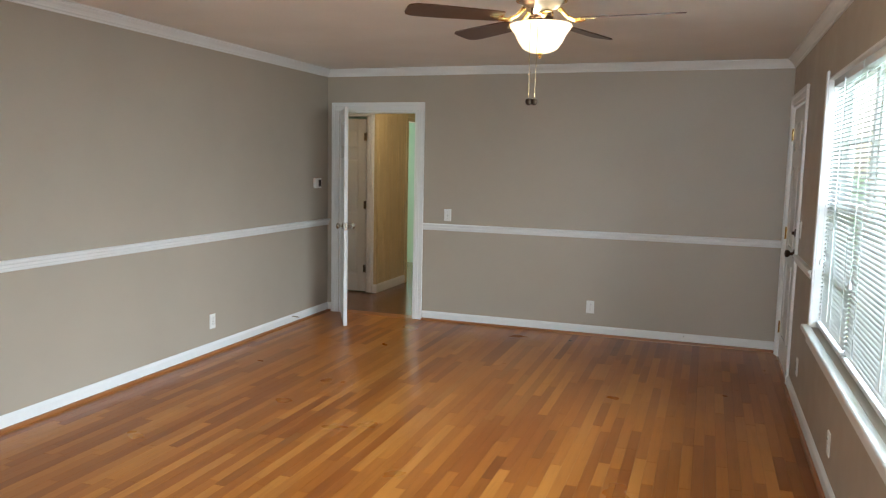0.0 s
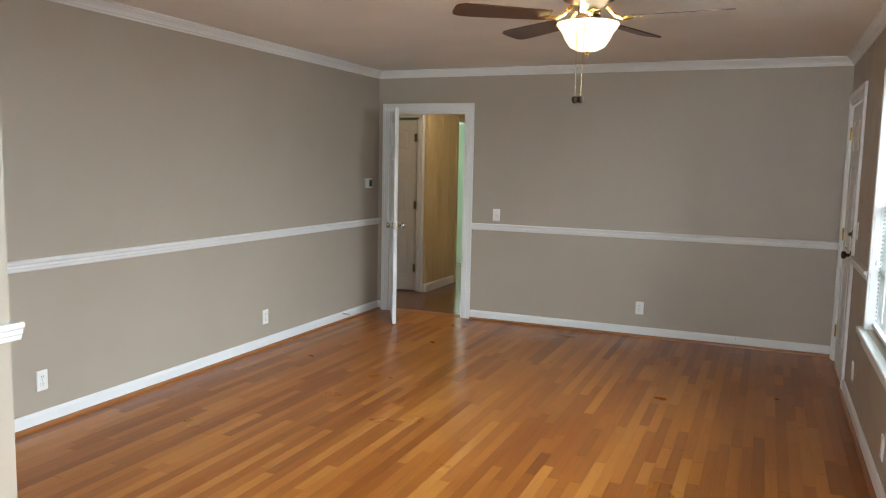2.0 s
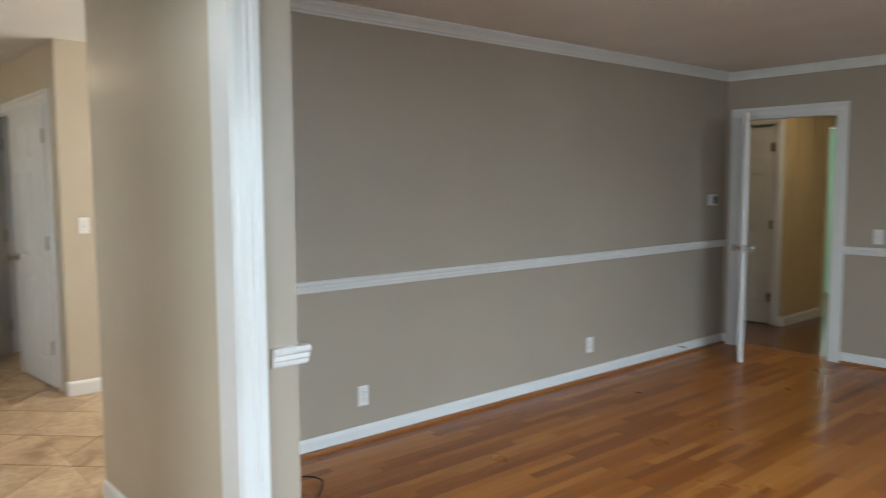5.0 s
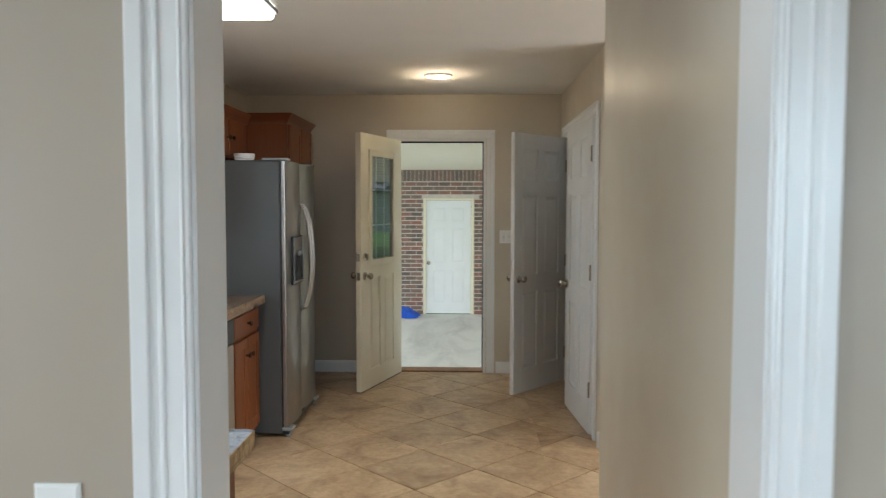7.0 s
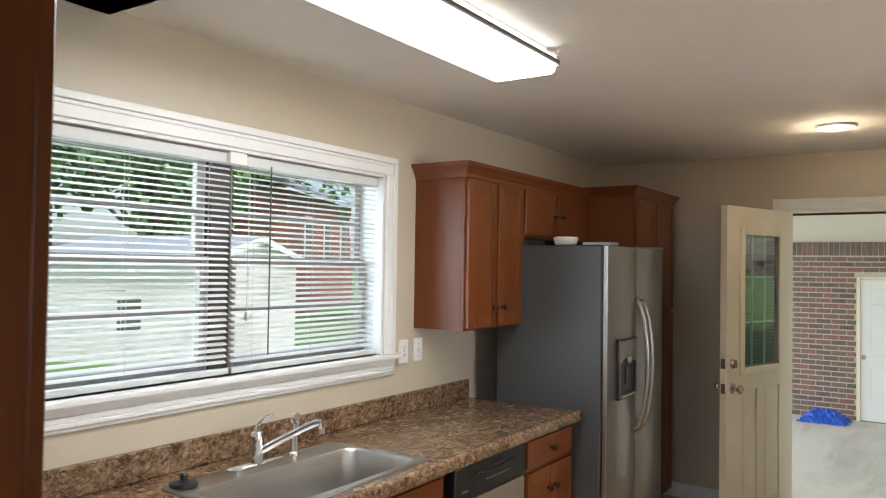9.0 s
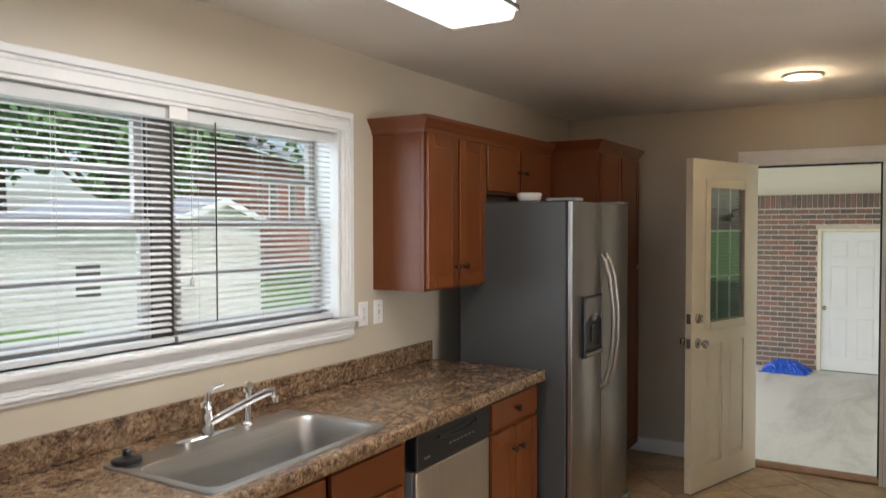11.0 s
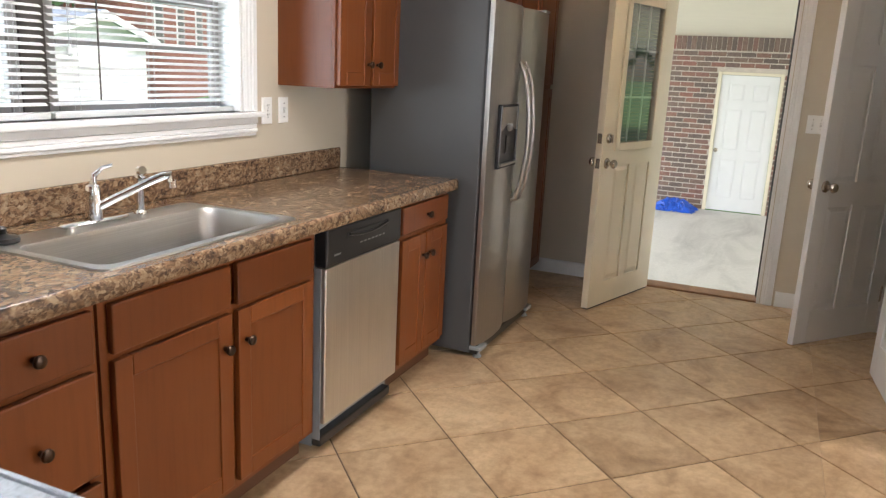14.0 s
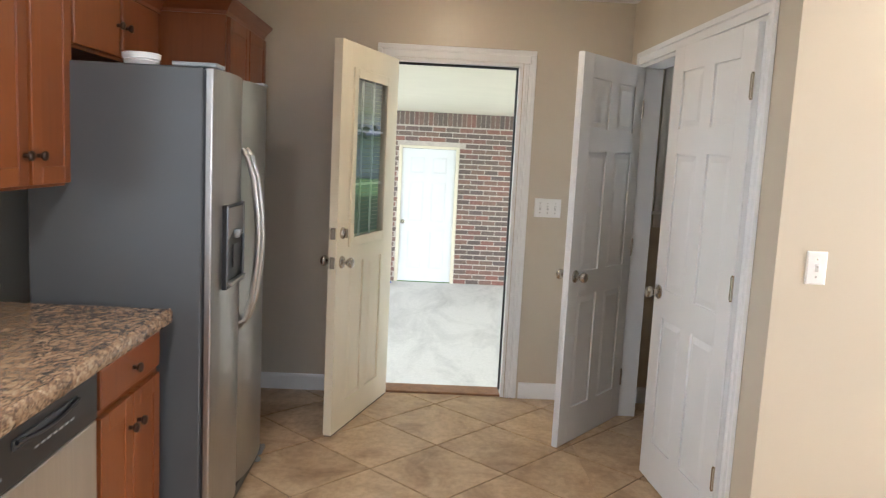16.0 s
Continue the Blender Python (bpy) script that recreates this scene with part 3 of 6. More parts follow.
mould("baseboard_hall", KBASE, M_TRIM, [((HX, HY), (HX, 9.65), E_), ((-3.47, HY), (HX, HY), S)], "white hall baseboard", "baseboard")


def casing_bm(bm, a0, a1, top, wall, out, axis, w=0.085, bottom=0.0):
    """Stepped casing round an opening a0..a1 on the wall plane; axis is the way the wall runs."""
    def bar(u0, u1, z0, z1, th):
        lo, hi = sorted((wall, wall + out * th))
        if axis == "y":
            bx(bm, lo, hi, u0, u1, z0, z1, 0.003, 1)
        else:
            bx(bm, u0, u1, lo, hi, z0, z1, 0.003, 1)
    for s, a in ((-1, a0), (1, a1)):
        u = sorted((a + s * 0.004, a + s * w))
        bar(u[0], u[1], bottom, top, 0.013)
        u = sorted((a + s * (w - 0.028), a + s * (w + 0.001)))
        bar(u[0], u[1], bottom, top + w - 0.0285, 0.019)
        u = sorted((a + s * (w - 0.05), a + s * (w - 0.040)))
        bar(u[0], u[1], bottom, top + 0.0005, 0.0165)
        u = sorted((a + s * 0.012, a + s * 0.020))
        bar(u[0], u[1], bottom, top + 0.0005, 0.0155)
    bar(a0 - w + 0.0285, a1 + w - 0.0285, top + 0.0007, top + w - 0.029, 0.0132)
    bar(a0 - w - 0.001, a1 + w + 0.001, top + w - 0.028, top + w, 0.0192)
    bar(a0 - w + 0.03, a1 + w - 0.03, top + 0.040, top + 0.050, 0.0166)
    return bm


def jambs(bm, a0, a1, top, d0, d1, axis, th=0.02):
    for u0, u1, z0, z1 in ((a0, a0 + th, 0, top), (a1 - th, a1, 0, top), (a0 + th, a1 - th, top - th, top)):
        if axis == "y":
            bx(bm, d0, d1, u0, u1, z0, z1)
        else:
            bx(bm, u0, u1, d0, d1, z0, z1)
    return bm


structure("trim_hall_door", casing_bm(bmesh.new(), *D1, HD - 0.02, YF, -1, "x", 0.078), M_TRIM, "white moulded door casing", "door casing")
structure("jamb_hall_door", jambs(bmesh.new(), *D1, HD - 0.02, YF - 0.004, YF + 0.13, "x"), M_TRIM, "white door jamb", "door frame")
bm = casing_bm(bmesh.new(), OP[0] + 0.018, OP[1] - 0.018, HD + 0.01, XO, 1, "y", 0.095)
structure("trim_opening", bm, M_TRIM, "white fluted casing round the kitchen opening", "door casing")
structure("jamb_opening", jambs(bmesh.new(), *OP, HD + 0.03, XK - 0.004, XO + 0.004, "y"), M_TRIM, "white painted opening jamb", "door frame")
structure("trim_front_door", casing_bm(bmesh.new(), *FD, HD, XR, -1, "y", 0.075), M_TRIM, "white casing of the front door", "door casing")
structure("jamb_front_door", jambs(bmesh.new(), *FD, HD, XR - 0.004, XR + 0.15, "y"), M_TRIM, "white front door jamb", "door frame")
structure("trim_back_door", casing_bm(bmesh.new(), *BD, HK, XW, 1, "y", 0.075), M_TRIM, "white casing of the back door", "door casing")
structure("jamb_back_door", jambs(bmesh.new(), *BD, HK, XW - 0.15, XW + 0.004, "y"), M_TRIM, "white back door jamb", "door frame")
bm = bmesh.new()
for y0, y1, z0, z1 in ((BD[0] + 0.021, BD[0] + 0.032, 0.03, HK - 0.021), (BD[1] - 0.032, BD[1] - 0.021, 0.03, HK - 0.021), (BD[0] + 0.032, BD[1] - 0.032, HK - 0.034, HK - 0.021)):
    bx(bm, XW - 0.075, XW - 0.052, y0, y1, z0, z1, 0.003, 1)
structure("weatherstrip", bm, M_SLOT, "black rubber weatherstrip", "weatherstrip")
bm = bmesh.new()
bx(bm, XW - 0.16, XW - 0.004, BD[0] + 0.02, BD[1] - 0.02, -0.05, 0.014, 0.004, 1)
structure("threshold", bm, M_WOODSILL, "worn brown wooden threshold", "threshold")
structure("trim_closet", casing_bm(bmesh.new(), *CD, HK, YC, -1, "x", 0.07), M_TRIM, "white closet door casing", "door casing")
structure("jamb_closet", jambs(bmesh.new(), *CD, HK, YC - 0.004, YC + 0.114, "x"), M_TRIM, "white closet jamb", "door frame")
structure("threshold_hall", box(D1[0] + 0.02, D1[1] - 0.02, YF - 0.02, YF + 0.12, -0.02, 0.004, 0.003), M_SHOE, "stained wooden hall threshold", "threshold")
bm = casing_bm(bmesh.new(), -4.28, -3.555, HD, HY, -1, "x", 0.08)
structure("trim_hall_closet", bm, M_TRIM, "white casing in the hall", "door casing")
bm = casing_bm(bmesh.new(), 9.72, 10.5, HD, HX, 1, "y", 0.07)
structure("trim_hall_far", bm, M_PANEL, "tan painted doorway casing", "door casing")

# grooved panelling on the hall wall
def wall_mesh(holes):
    bm = bmesh.new()
    bx(bm, HX - 0.11, HX - 0.012, HY + 0.1, 9.72, 0, CZ)
    bx(bm, HX - 0.11, HX - 0.012, 9.72, 10.5, HD, CZ)
    bx(bm, HX - 0.11, HX - 0.012, 10.5, 10.95, 0, CZ)
    bx(bm, HX - 0.0299, HX - 0.012, HY, HY + 0.0999, 0, CZ)
    return bm


hall_wall = tagged(part("wall_hall_panelling", wall_mesh([(9.72, 10.5)]), M_PANEL), "tan grooved wood panelling", "wall panelling", kind="structure")
y, k = HY + 0.004, 0
while y < 9.62:
    w = (0.075, 0.14, 0.05, 0.11)[k % 4]
    part("plank", box(HX - 0.0118, HX - 0.001, y, min(y + w - 0.008, 9.645), 0.0, CZ - 0.001, 0.003, 1), M_PANEL, hall_wall)
    y, k = y + w, k + 1


# ---- doors ----
def knob(parent, x, y, z, out, mat=None, name="knob"):
    """A round door knob on a rose, standing off a face at y towards out (+1 or -1)."""
    prof = [(0.032, 0), (0.033, 0.005), (0.028, 0.010), (0.012, 0.014), (0.011, 0.030), (0.020, 0.036), (0.027, 0.046), (0.028, 0.054), (0.023, 0.063), (0.010, 0.067)]
    return part(name, lathe(bmesh.new(), [(r, h * out) for r, h in prof], 20, "y", (x, y, z)), mat or M_NICKEL, parent, "", True)


def six_panel(ob, w, h, t=0.035, mat=None, skip=()):
    """A moulded six-panel leaf: hinge edge at x=0, faces at y=0 and y=t."""
    mat = mat or M_DOOR
    st, mid = 0.112 * w / 0.76, 0.10 * w / 0.76
    rows = [(0.20, 0.80), (0.93, 1.55), (1.66, h - 0.115)]
    cols = [(st, w / 2 - mid / 2), (w / 2 + mid / 2, w - st)]
    bm = bmesh.new()
    bx(bm, 0, w, 0.009, t - 0.009, 0.012, h)
    for f0, f1 in ((0.0, 0.009), (t - 0.009, t)):
        bx(bm, 0, st, f0, f1, 0.012, h, 0.002, 1)
        bx(bm, w - st, w, f0, f1, 0.012, h, 0.002, 1)
        zs = [0.012, rows[0][0], rows[0][1], rows[1][0], rows[1][1], rows[2][0], rows[2][1], h]
        for a, b in zip(zs[::2], zs[1::2]):
            bx(bm, st, w - st, f0 + 0.0001, f1 - 0.0001, a, b)
        for a, b in rows:
            bx(bm, cols[0][1], cols[1][0], f0 + 0.0001, f1 - 0.0001, a, b)
    part("leaf", bm, mat, ob)
    for z0, z1 in rows:
        for x0, x1 in cols:
            for yb, yt in ((0.0092, 0.002), (t - 0.0092, t - 0.002)):
                part("panel", raised(bmesh.new(), x0 + 0.008, x1 - 0.008, z0 + 0.008, z1 - 0.008, yb, yt, 0.026), mat, ob)
    return ob


def hinge(ob, x, y, z, mat, w=0.006):
    bm = bmesh.new()
    bx(bm, x - w, x - 0.002, y - 0.0015, y + 0.0015, z - 0.044, z + 0.044)
    bx(bm, x + 0.002, x + w, y - 0.0015, y + 0.0015, z - 0.044, z + 0.044)
    lathe(bm, [(0.006, z - 0.05), (0.006, z + 0.05)], 10, "z", (x, y - 0.005, 0))
    part("hinge", bm, mat, ob)


# hall door, open into the living room
ang = math.degrees(math.atan2(6.99 - 7.60, -2.95 + 3.29))
hall_door = thing("hall_door", (-3.287, YF - 0.012, 0), "white six-panel door standing open into the living room", "door", ang)
six_panel(hall_door, 0.715, 2.0)
knob(hall_door, 0.655, 0, 0.93, -1)
knob(hall_door, 0.655, 0.035, 0.93, 1)
part("latch_plate", box(0.7145, 0.7165, 0.006, 0.029, 0.90, 0.96), M_NICKEL, hall_door)
# closed hall closet door
cdoor = thing("closet_door", (-3.56, HY + 0.035, 0), "white six-panel hall closet door with nickel hinges", "door", 180)
six_panel(cdoor, 0.69, 2.0)
for z in (0.28, 1.02, 1.80):
    hinge(cdoor, 0.0, 0.037, z, M_NICKEL, 0.03)
# front door on the window wall
fdoor = thing("front_door", (XR + 0.008, FD[1] - 0.02, 0), "white panelled front door, closed, with brass hinges", "door", -90)
six_panel(fdoor, FD[1] - FD[0] - 0.044, 2.0, 0.044)
knob(fdoor, 0.67, 0, 0.92, -1, M_BRONZE)
part("deadbolt", lathe(bmesh.new(), [(0.03, 0), (0.03, -0.01), (0.012, -0.014), (0.012, -0.03)], 16, "y", (0.67, 0, 1.07)), M_BRONZE, fdoor, "", True)
for z in (0.25, 1.02, 1.80):
    hinge(fdoor, 0.0, -0.004, z, M_BRASS, 0.02)
# paired closet doors in the kitchen
ca = math.degrees(math.atan2(2.198 - 2.655, -6.79 + 7.335))
cl = thing("closet_door", (CD[0] + 0.022, YC - 0.02, 0), "white six-panel closet door, wide open", "door", ca, "closet doors")
six_panel(cl, 0.712, 2.028)
knob(cl, 0.652, 0, 0.91, -1)
knob(cl, 0.652, 0.035, 0.91, 1)
for z in (0.25, 1.02, 1.80):
    hinge(cl, 0.004, 0.039, z, M_NICKEL)
cr = thing("closet_door", (CD[1] - 0.022, YC + 0.005, 0), "white six-panel closet door, slightly ajar", "door", 180 + 4.5, "closet doors")
six_panel(cr, 0.74, 2.028)
knob(cr, 0.68, 0.035, 0.91, 1)
knob(cr, 0.68, 0, 0.91, -1)
for z in (0.30, 1.05, 1.80):
    hinge(cr, 0.004, 0.040, z, M_NICKEL)

# back door: half-glazed, open into the kitchen
bw = 0.80
ba = -18.0
back = thing("back_door", (XW + 0.018, BD[0] + 0.012, 0), "cream half-glazed back door, standing open", "door", ba)
bm = bmesh.new()
g0, g1, gz0, gz1 = 0.17, 0.63, 1.03, 1.88
bx(bm, 0, g0, 0, 0.044, 0.012, 2.032)
bx(bm, g1, bw, 0, 0.044, 0.012, 2.032)
bx(bm, g0, g1, 0, 0.044, gz1, 2.032)
bx(bm, g0, g1, 0, 0.044, 0.90, gz0)
bx(bm, g0, g1, 0, 0.044, 0.012, 0.16)
bx(bm, 0.36, 0.44, 0, 0.044, 0.16, 0.90)
bx(bm, g0, 0.36, 0.010, 0.034, 0.16, 0.90)
bx(bm, 0.44, g1, 0.010, 0.034, 0.16, 0.90)
part("leaf", bm, M_CREAM, back)
for x0, x1 in ((g0 + 0.01, 0.35), (0.45, g1 - 0.01)):
    part("panel", raised(bmesh.new(), x0, x1, 0.17, 0.89, 0.0342, 0.042, 0.025), M_CREAM, back)
    part("panel", raised(bmesh.new(), x0, x1, 0.17, 0.89, 0.0098, 0.002, 0.025), M_CREAM, back)
for yy0, yy1 in ((0.0441, 0.056), (-0.012, -0.0001)):
    bm = bmesh.new()
    for x0, x1, z0, z1 in ((g0 - 0.03, g0 + 0.02, gz0 - 0.04, gz1 + 0.03), (g1 - 0.02, g1 + 0.03, gz0 - 0.04, gz1 + 0.03), (g0 + 0.02, g1 - 0.02, gz0 - 0.04, gz0 + 0.01), (g0 + 0.02, g1 - 0.02, gz1 - 0.02, gz1 + 0.03)):
        bx(bm, x0, x1, yy0, yy1, z0, z1, 0.004, 2)
    part("glazing_frame", bm, M_CREAM, back)
bm = bmesh.new()
for i in (1, 2):
    x = g0 + (g1 - g0) * i / 3
    bx(bm, x - 0.006, x + 0.006, 0.019, 0.027, gz0, gz1)
    z = gz0 + (gz1 - gz0) * i / 3
    bx(bm, g0, g1, 0.0192, 0.0268, z - 0.006, z + 0.006)
part("grille", bm, M_PLATE, back, "white glazing grille")
part("pane", sheet([(g1, 0.0345, gz0), (g0, 0.0345, gz0), (g0, 0.0345, gz1), (g1, 0.0345, gz1)]), M_GLASS2, back, "reflecting window pane").visible_shadow = False
me = None
for i in range(38):
    z = gz0 + 0.015 + i * 0.022
    ob = part("slat", box(g0 + 0.012, g1 - 0.012, 0.0105, 0.0165, z, z + 0.0185), M_GREY, back) if me is None else new("slat", me)
    if me is None:
        me, z00 = ob.data, z
    else:
        ob.parent, ob.location = back, (0, 0, z - z00)
knob(back, bw - 0.065, 0.044, 0.92, 1)
knob(back, bw - 0.065, 0, 0.92, -1)
for s, yf in ((1, 0.044), (-1, 0)):
    part("deadbolt", lathe(bmesh.new(), [(0.030, 0), (0.031, 0.008 * s), (0.026, 0.013 * s), (0.01, 0.014 * s)], 18, "y", (bw - 0.065, yf, 1.07)), M_NICKEL, back, "", True)
part("thumb_turn", box(bw - 0.07, bw - 0.06, 0.056, 0.075, 1.045, 1.095, 0.003), M_NICKEL, back)
for z in (0.92, 1.07):
    part("latch_plate", box(bw - 0.0005, bw + 0.0015, 0.008, 0.036, z - 0.03, z + 0.03), M_NICKEL, back)
part("sweep", box(0.01, bw - 0.01, 0.004, 0.04, 0.003, 0.0118), M_SLOT, back, "black rubber door sweep")

# ---- windows and blinds ----
def slat_mesh(length, width, tilt, axis):
    """One thin, slightly crowned slat."""
    bm = bmesh.new()
    c, s = math.cos(radians(tilt)), math.sin(radians(tilt))
    rows = []
    for u, h in ((-0.5, 0), (-0.25, 0.0022), (0, 0.003), (0.25, 0.0022), (0.5, 0)):
        a, b = u * width, h
        p, q = a * c - b * s, a * s + b * c
        rows.append([(0, p, q), (length, p, q)] if axis == "x" else [(p, 0, q), (p, length, q)])
    for dz in (0.0, 0.0009):
        vs = [[bm.verts.new((x, y, z + dz)) for x, y, z in r] for r in rows]
        for a, b in zip(vs, vs[1:]):
            bm.faces.new((a[0], a[1], b[1], b[0]))
    bmesh.ops.recalc_face_normals(bm, faces=bm.faces)
    return bm


def blind(at, length, drop, axis, tilt, pitch, width, label, wand=0.5):
    """A slatted blind whose top corner is at `at`, running along axis."""
    ob = thing("window_blind", at, label, "window blind", 0, "slatted blinds")
    hd = (0, length, -0.022, 0.022, -0.04, 0) if axis == "x" else (-0.022, 0.022, 0, length, -0.04, 0)
    part("headrail", box(*hd, 0.003), M_BLIND, ob)
    me = None
    n = int((drop - 0.075) / pitch)
    for i in range(n):
        z = -0.06 - i * pitch
        if me is None:
            sl = part("slat", slat_mesh(length - 0.006, width, tilt, axis), M_BLIND, ob)
            me = sl.data
            for f in me.polygons:
                f.use_smooth = True
        else:
            sl = new("slat", me)
            sl.parent = ob
        e = random.uniform(-0.0012, 0.0012)
        sl.location = (0.003, e, z) if axis == "x" else (e, 0.003, z)
    br = (0, length, -0.02, 0.02, -drop, -drop + 0.022) if axis == "x" else (-0.02, 0.02, 0, length, -drop, -drop + 0.022)
    part("bottom_rail", box(*br, 0.004), M_BLIND, ob)
    for f in (0.12, 0.5, 0.88):
        for o in (-0.5, 0.5):
            a, b = (f * length, o * width) if axis == "x" else (o * width, f * length)
            part("cord", tube(bmesh.new(), [(a, b, -0.03), (a, b, -drop + 0.01)], 0.0009, 5), M_BLIND, ob)
    a, b = (wand * length, 0.03) if axis == "x" else (-0.03, wand * length)
    part("wand", tube(bmesh.new(), [(a, b, -0.03), (a, b, -drop * 0.93)], 0.003, 6), M_FRAME if axis == "x" else M_BLIND, ob)
    a, b = (0.93 * length, 0.028) if axis == "x" else (-0.028, 0.93 * length)
    part("pull_cord", tube(bmesh.new(), [(a, b, -0.04), (a, b, -drop * 0.72)], 0.0013, 5), M_BLIND, ob)
    part("tassel", lathe(bmesh.new(), [(0.003, 0), (0.008, -0.012), (0.009, -0.03), (0.004, -0.036)], 10, "z", (a, b, -drop * 0.72)), M_BLIND, ob, "", True)
    return ob


def sash(ob, a0, a1, z0, z1, d, axis, bars, mat, w=0.04, th=0.03):
    bm = bmesh.new()
    def bar(u0, u1, v0, v1, t=th):
        if axis == "x":
            bx(bm, u0, u1, d - t / 2, d + t / 2, v0, v1, 0.003, 1)
        else:
            bx(bm, d - t / 2, d + t / 2, u0, u1, v0, v1, 0.003, 1)
    bar(a0, a0 + w, z0, z1)
    bar(a1 - w, a1, z0, z1)
    bar(a0 + w, a1 - w, z0, z0 + w)
    bar(a0 + w, a1 - w, z1 - w, z1)
    for z in bars:
        bar(a0 + w, a1 - w, z - 0.011, z + 0.011, th * 0.8)
    part("sash", bm, mat, ob)
    lo, hi, b0, b1 = a0 + w, a1 - w, z0 + w, z1 - w
    q = [(hi, d, b0), (lo, d, b0), (lo, d, b1), (hi, d, b1)] if axis == "x" else [(d, hi, b0), (d, lo, b0), (d, lo, b1), (d, hi, b1)]
    g = part("pane", sheet(q), M_GLASS, ob)
    g.visible_shadow = False


# kitchen window
kw = tagged(new("window_kitchen"), "wide kitchen window, white casing, brown mullion", "window", kind="structure")
mid = -3.98
zc = (WK[2] + WK[3]) / 2
for a0, a1 in ((WK[0] + 0.01, mid - 0.045), (mid + 0.045, WK[1] - 0.01)):
    sash(kw, a0, a1, WK[2] + 0.01, zc + 0.02, YS - 0.115, "x", [WK[2] + 0.24], M_SASH)
    sash(kw, a0, a1, zc - 0.02, WK[3] - 0.01, YS - 0.147, "x", [WK[3] - 0.23], M_SASH)
part("mullion", box(mid - 0.045, mid + 0.045, YS - 0.155, YS - 0.095, WK[2], WK[3]), M_FRAME, kw, "brown window mullion")
bm = bmesh.new()
for x0, x1, z0, z1 in ((WK[0], WK[0] + 0.012, WK[2], WK[3]), (WK[1] - 0.012, WK[1], WK[2], WK[3]), (WK[0] + 0.012, WK[1] - 0.012, WK[3] - 0.012, WK[3])):
    bx(bm, x0, x1, YS - 0.16, YS + 0.004, z0, z1)
part("window_jamb", bm, M_TRIM, kw)
bm = casing_bm(bmesh.new(), WK[0], WK[1], WK[3], YS, 1, "x", 0.085, WK[2] + 0.001)
part("window_casing", bm, M_TRIM, kw)
bm = bmesh.new()
bx(bm, WK[0] - 0.11, WK[1] + 0.11, YS - 0.155, YS + 0.045, WK[2] - 0.022, WK[2], 0.006)
for i, (h, o) in enumerate(((0.028, 0.022), (0.020, 0.016), (0.016, 0.020), (0.014, 0.012))):
    z = WK[2] - 0.0225 - sum((0.028, 0.020, 0.016, 0.014)[:i])
    bx(bm, WK[0] - 0.085, WK[1] + 0.085, YS, YS + o, z - h + 0.0006, z, 0.003, 1)
part("window_sill", bm, M_TRIM, kw)
part("bracket", box(mid - 0.04, mid + 0.04, YS - 0.055, YS - 0.002, WK[3] - 0.058, WK[3] - 0.013, 0.003), M_PLATE, kw, "white blind bracket")
blind((WK[0] + 0.016, YS - 0.045, WK[3] - 0.016), mid - WK[0] - 0.022, 0.826, "x", -20, 0.0225, 0.0255, "white slatted blind, lowered with open slats, kitchen window", 0.80)
blind((mid + 0.008, YS - 0.045, WK[3] - 0.016), WK[1] - mid - 0.026, 0.826, "x", -20, 0.0225, 0.0255, "white slatted blind, lowered with open slats, kitchen window", 0.86)

# small window inside the closet
cw = tagged(new("window_closet"), "small white closet window with a blind", "window", kind="structure")
sash(cw, CW[0] + 0.01, CW[1] - 0.01, CW[2] + 0.01, CW[3] - 0.01, XW - 0.11, "y", [(CW[2] + CW[3]) / 2], M_PLATE)
part("window_casing", casing_bm(bmesh.new(), CW[0], CW[1], CW[3], XW, 1, "y", 0.085, CW[2] + 0.001), M_TRIM, cw)
bm = bmesh.new()
bx(bm, XW - 0.15, XW + 0.045, CW[0] - 0.11, CW[1] + 0.11, CW[2] - 0.022, CW[2], 0.006)
bx(bm, XW + 0.0005, XW + 0.02, CW[0] - 0.085, CW[1] + 0.085, CW[2] - 0.10, CW[2] - 0.0225, 0.004, 1)
part("window_sill", bm, M_TRIM, cw)
blind((XW - 0.04, CW[0] + 0.01, CW[3] - 0.012), CW[1] - CW[0] - 0.02, 0.83, "y", 42, 0.0225, 0.0265, "white slatted blind in the closet window")

# living room window: sashes at the sides, picture pane between
lw = tagged(new("window_living"), "wide living room window with a deep white stool", "window", kind="structure")
secs = [(WL[0], WL[0] + 0.88), (WL[0] + 0.88, WL[1] - 0.88), (WL[1] - 0.88, WL[1])]
for i, (a0, a1) in enumerate(secs):
    d = XR + 0.115
    if i == 1:
        sash(lw, a0 + 0.03, a1 - 0.03, WL[2] + 0.01, WL[3] - 0.01, d, "y", [], M_PLATE)
    else:
        z = (WL[2] + WL[3]) / 2
        sash(lw, a0 + 0.03, a1 - 0.03, WL[2] + 0.01, z + 0.02, d - 0.016, "y", [WL[2] + 0.36], M_PLATE)
        sash(lw, a0 + 0.03, a1 - 0.03, z - 0.02, WL[3] - 0.01, d + 0.016, "y", [WL[3] - 0.36], M_PLATE)
for y in (WL[0], secs[0][1], secs[1][1], WL[1]):
    y0 = min(max(y - 0.03, WL[0]), WL[1] - 0.03)
    part("mullion", box(XR + 0.085, XR + 0.148, y0, y0 + (0.03 if y in (WL[0], WL[1]) else 0.06), WL[2], WL[3]), M_PLATE, lw)
bm = bmesh.new()
bx(bm, XR - 0.002, XR + 0.084, WL[1] - 0.010, WL[1] - 0.0005, WL[2], WL[3] - 0.0005)
bx(bm, XR - 0.002, XR + 0.084, WL[0] + 0.0005, WL[0] + 0.010, WL[2], WL[3] - 0.0005)
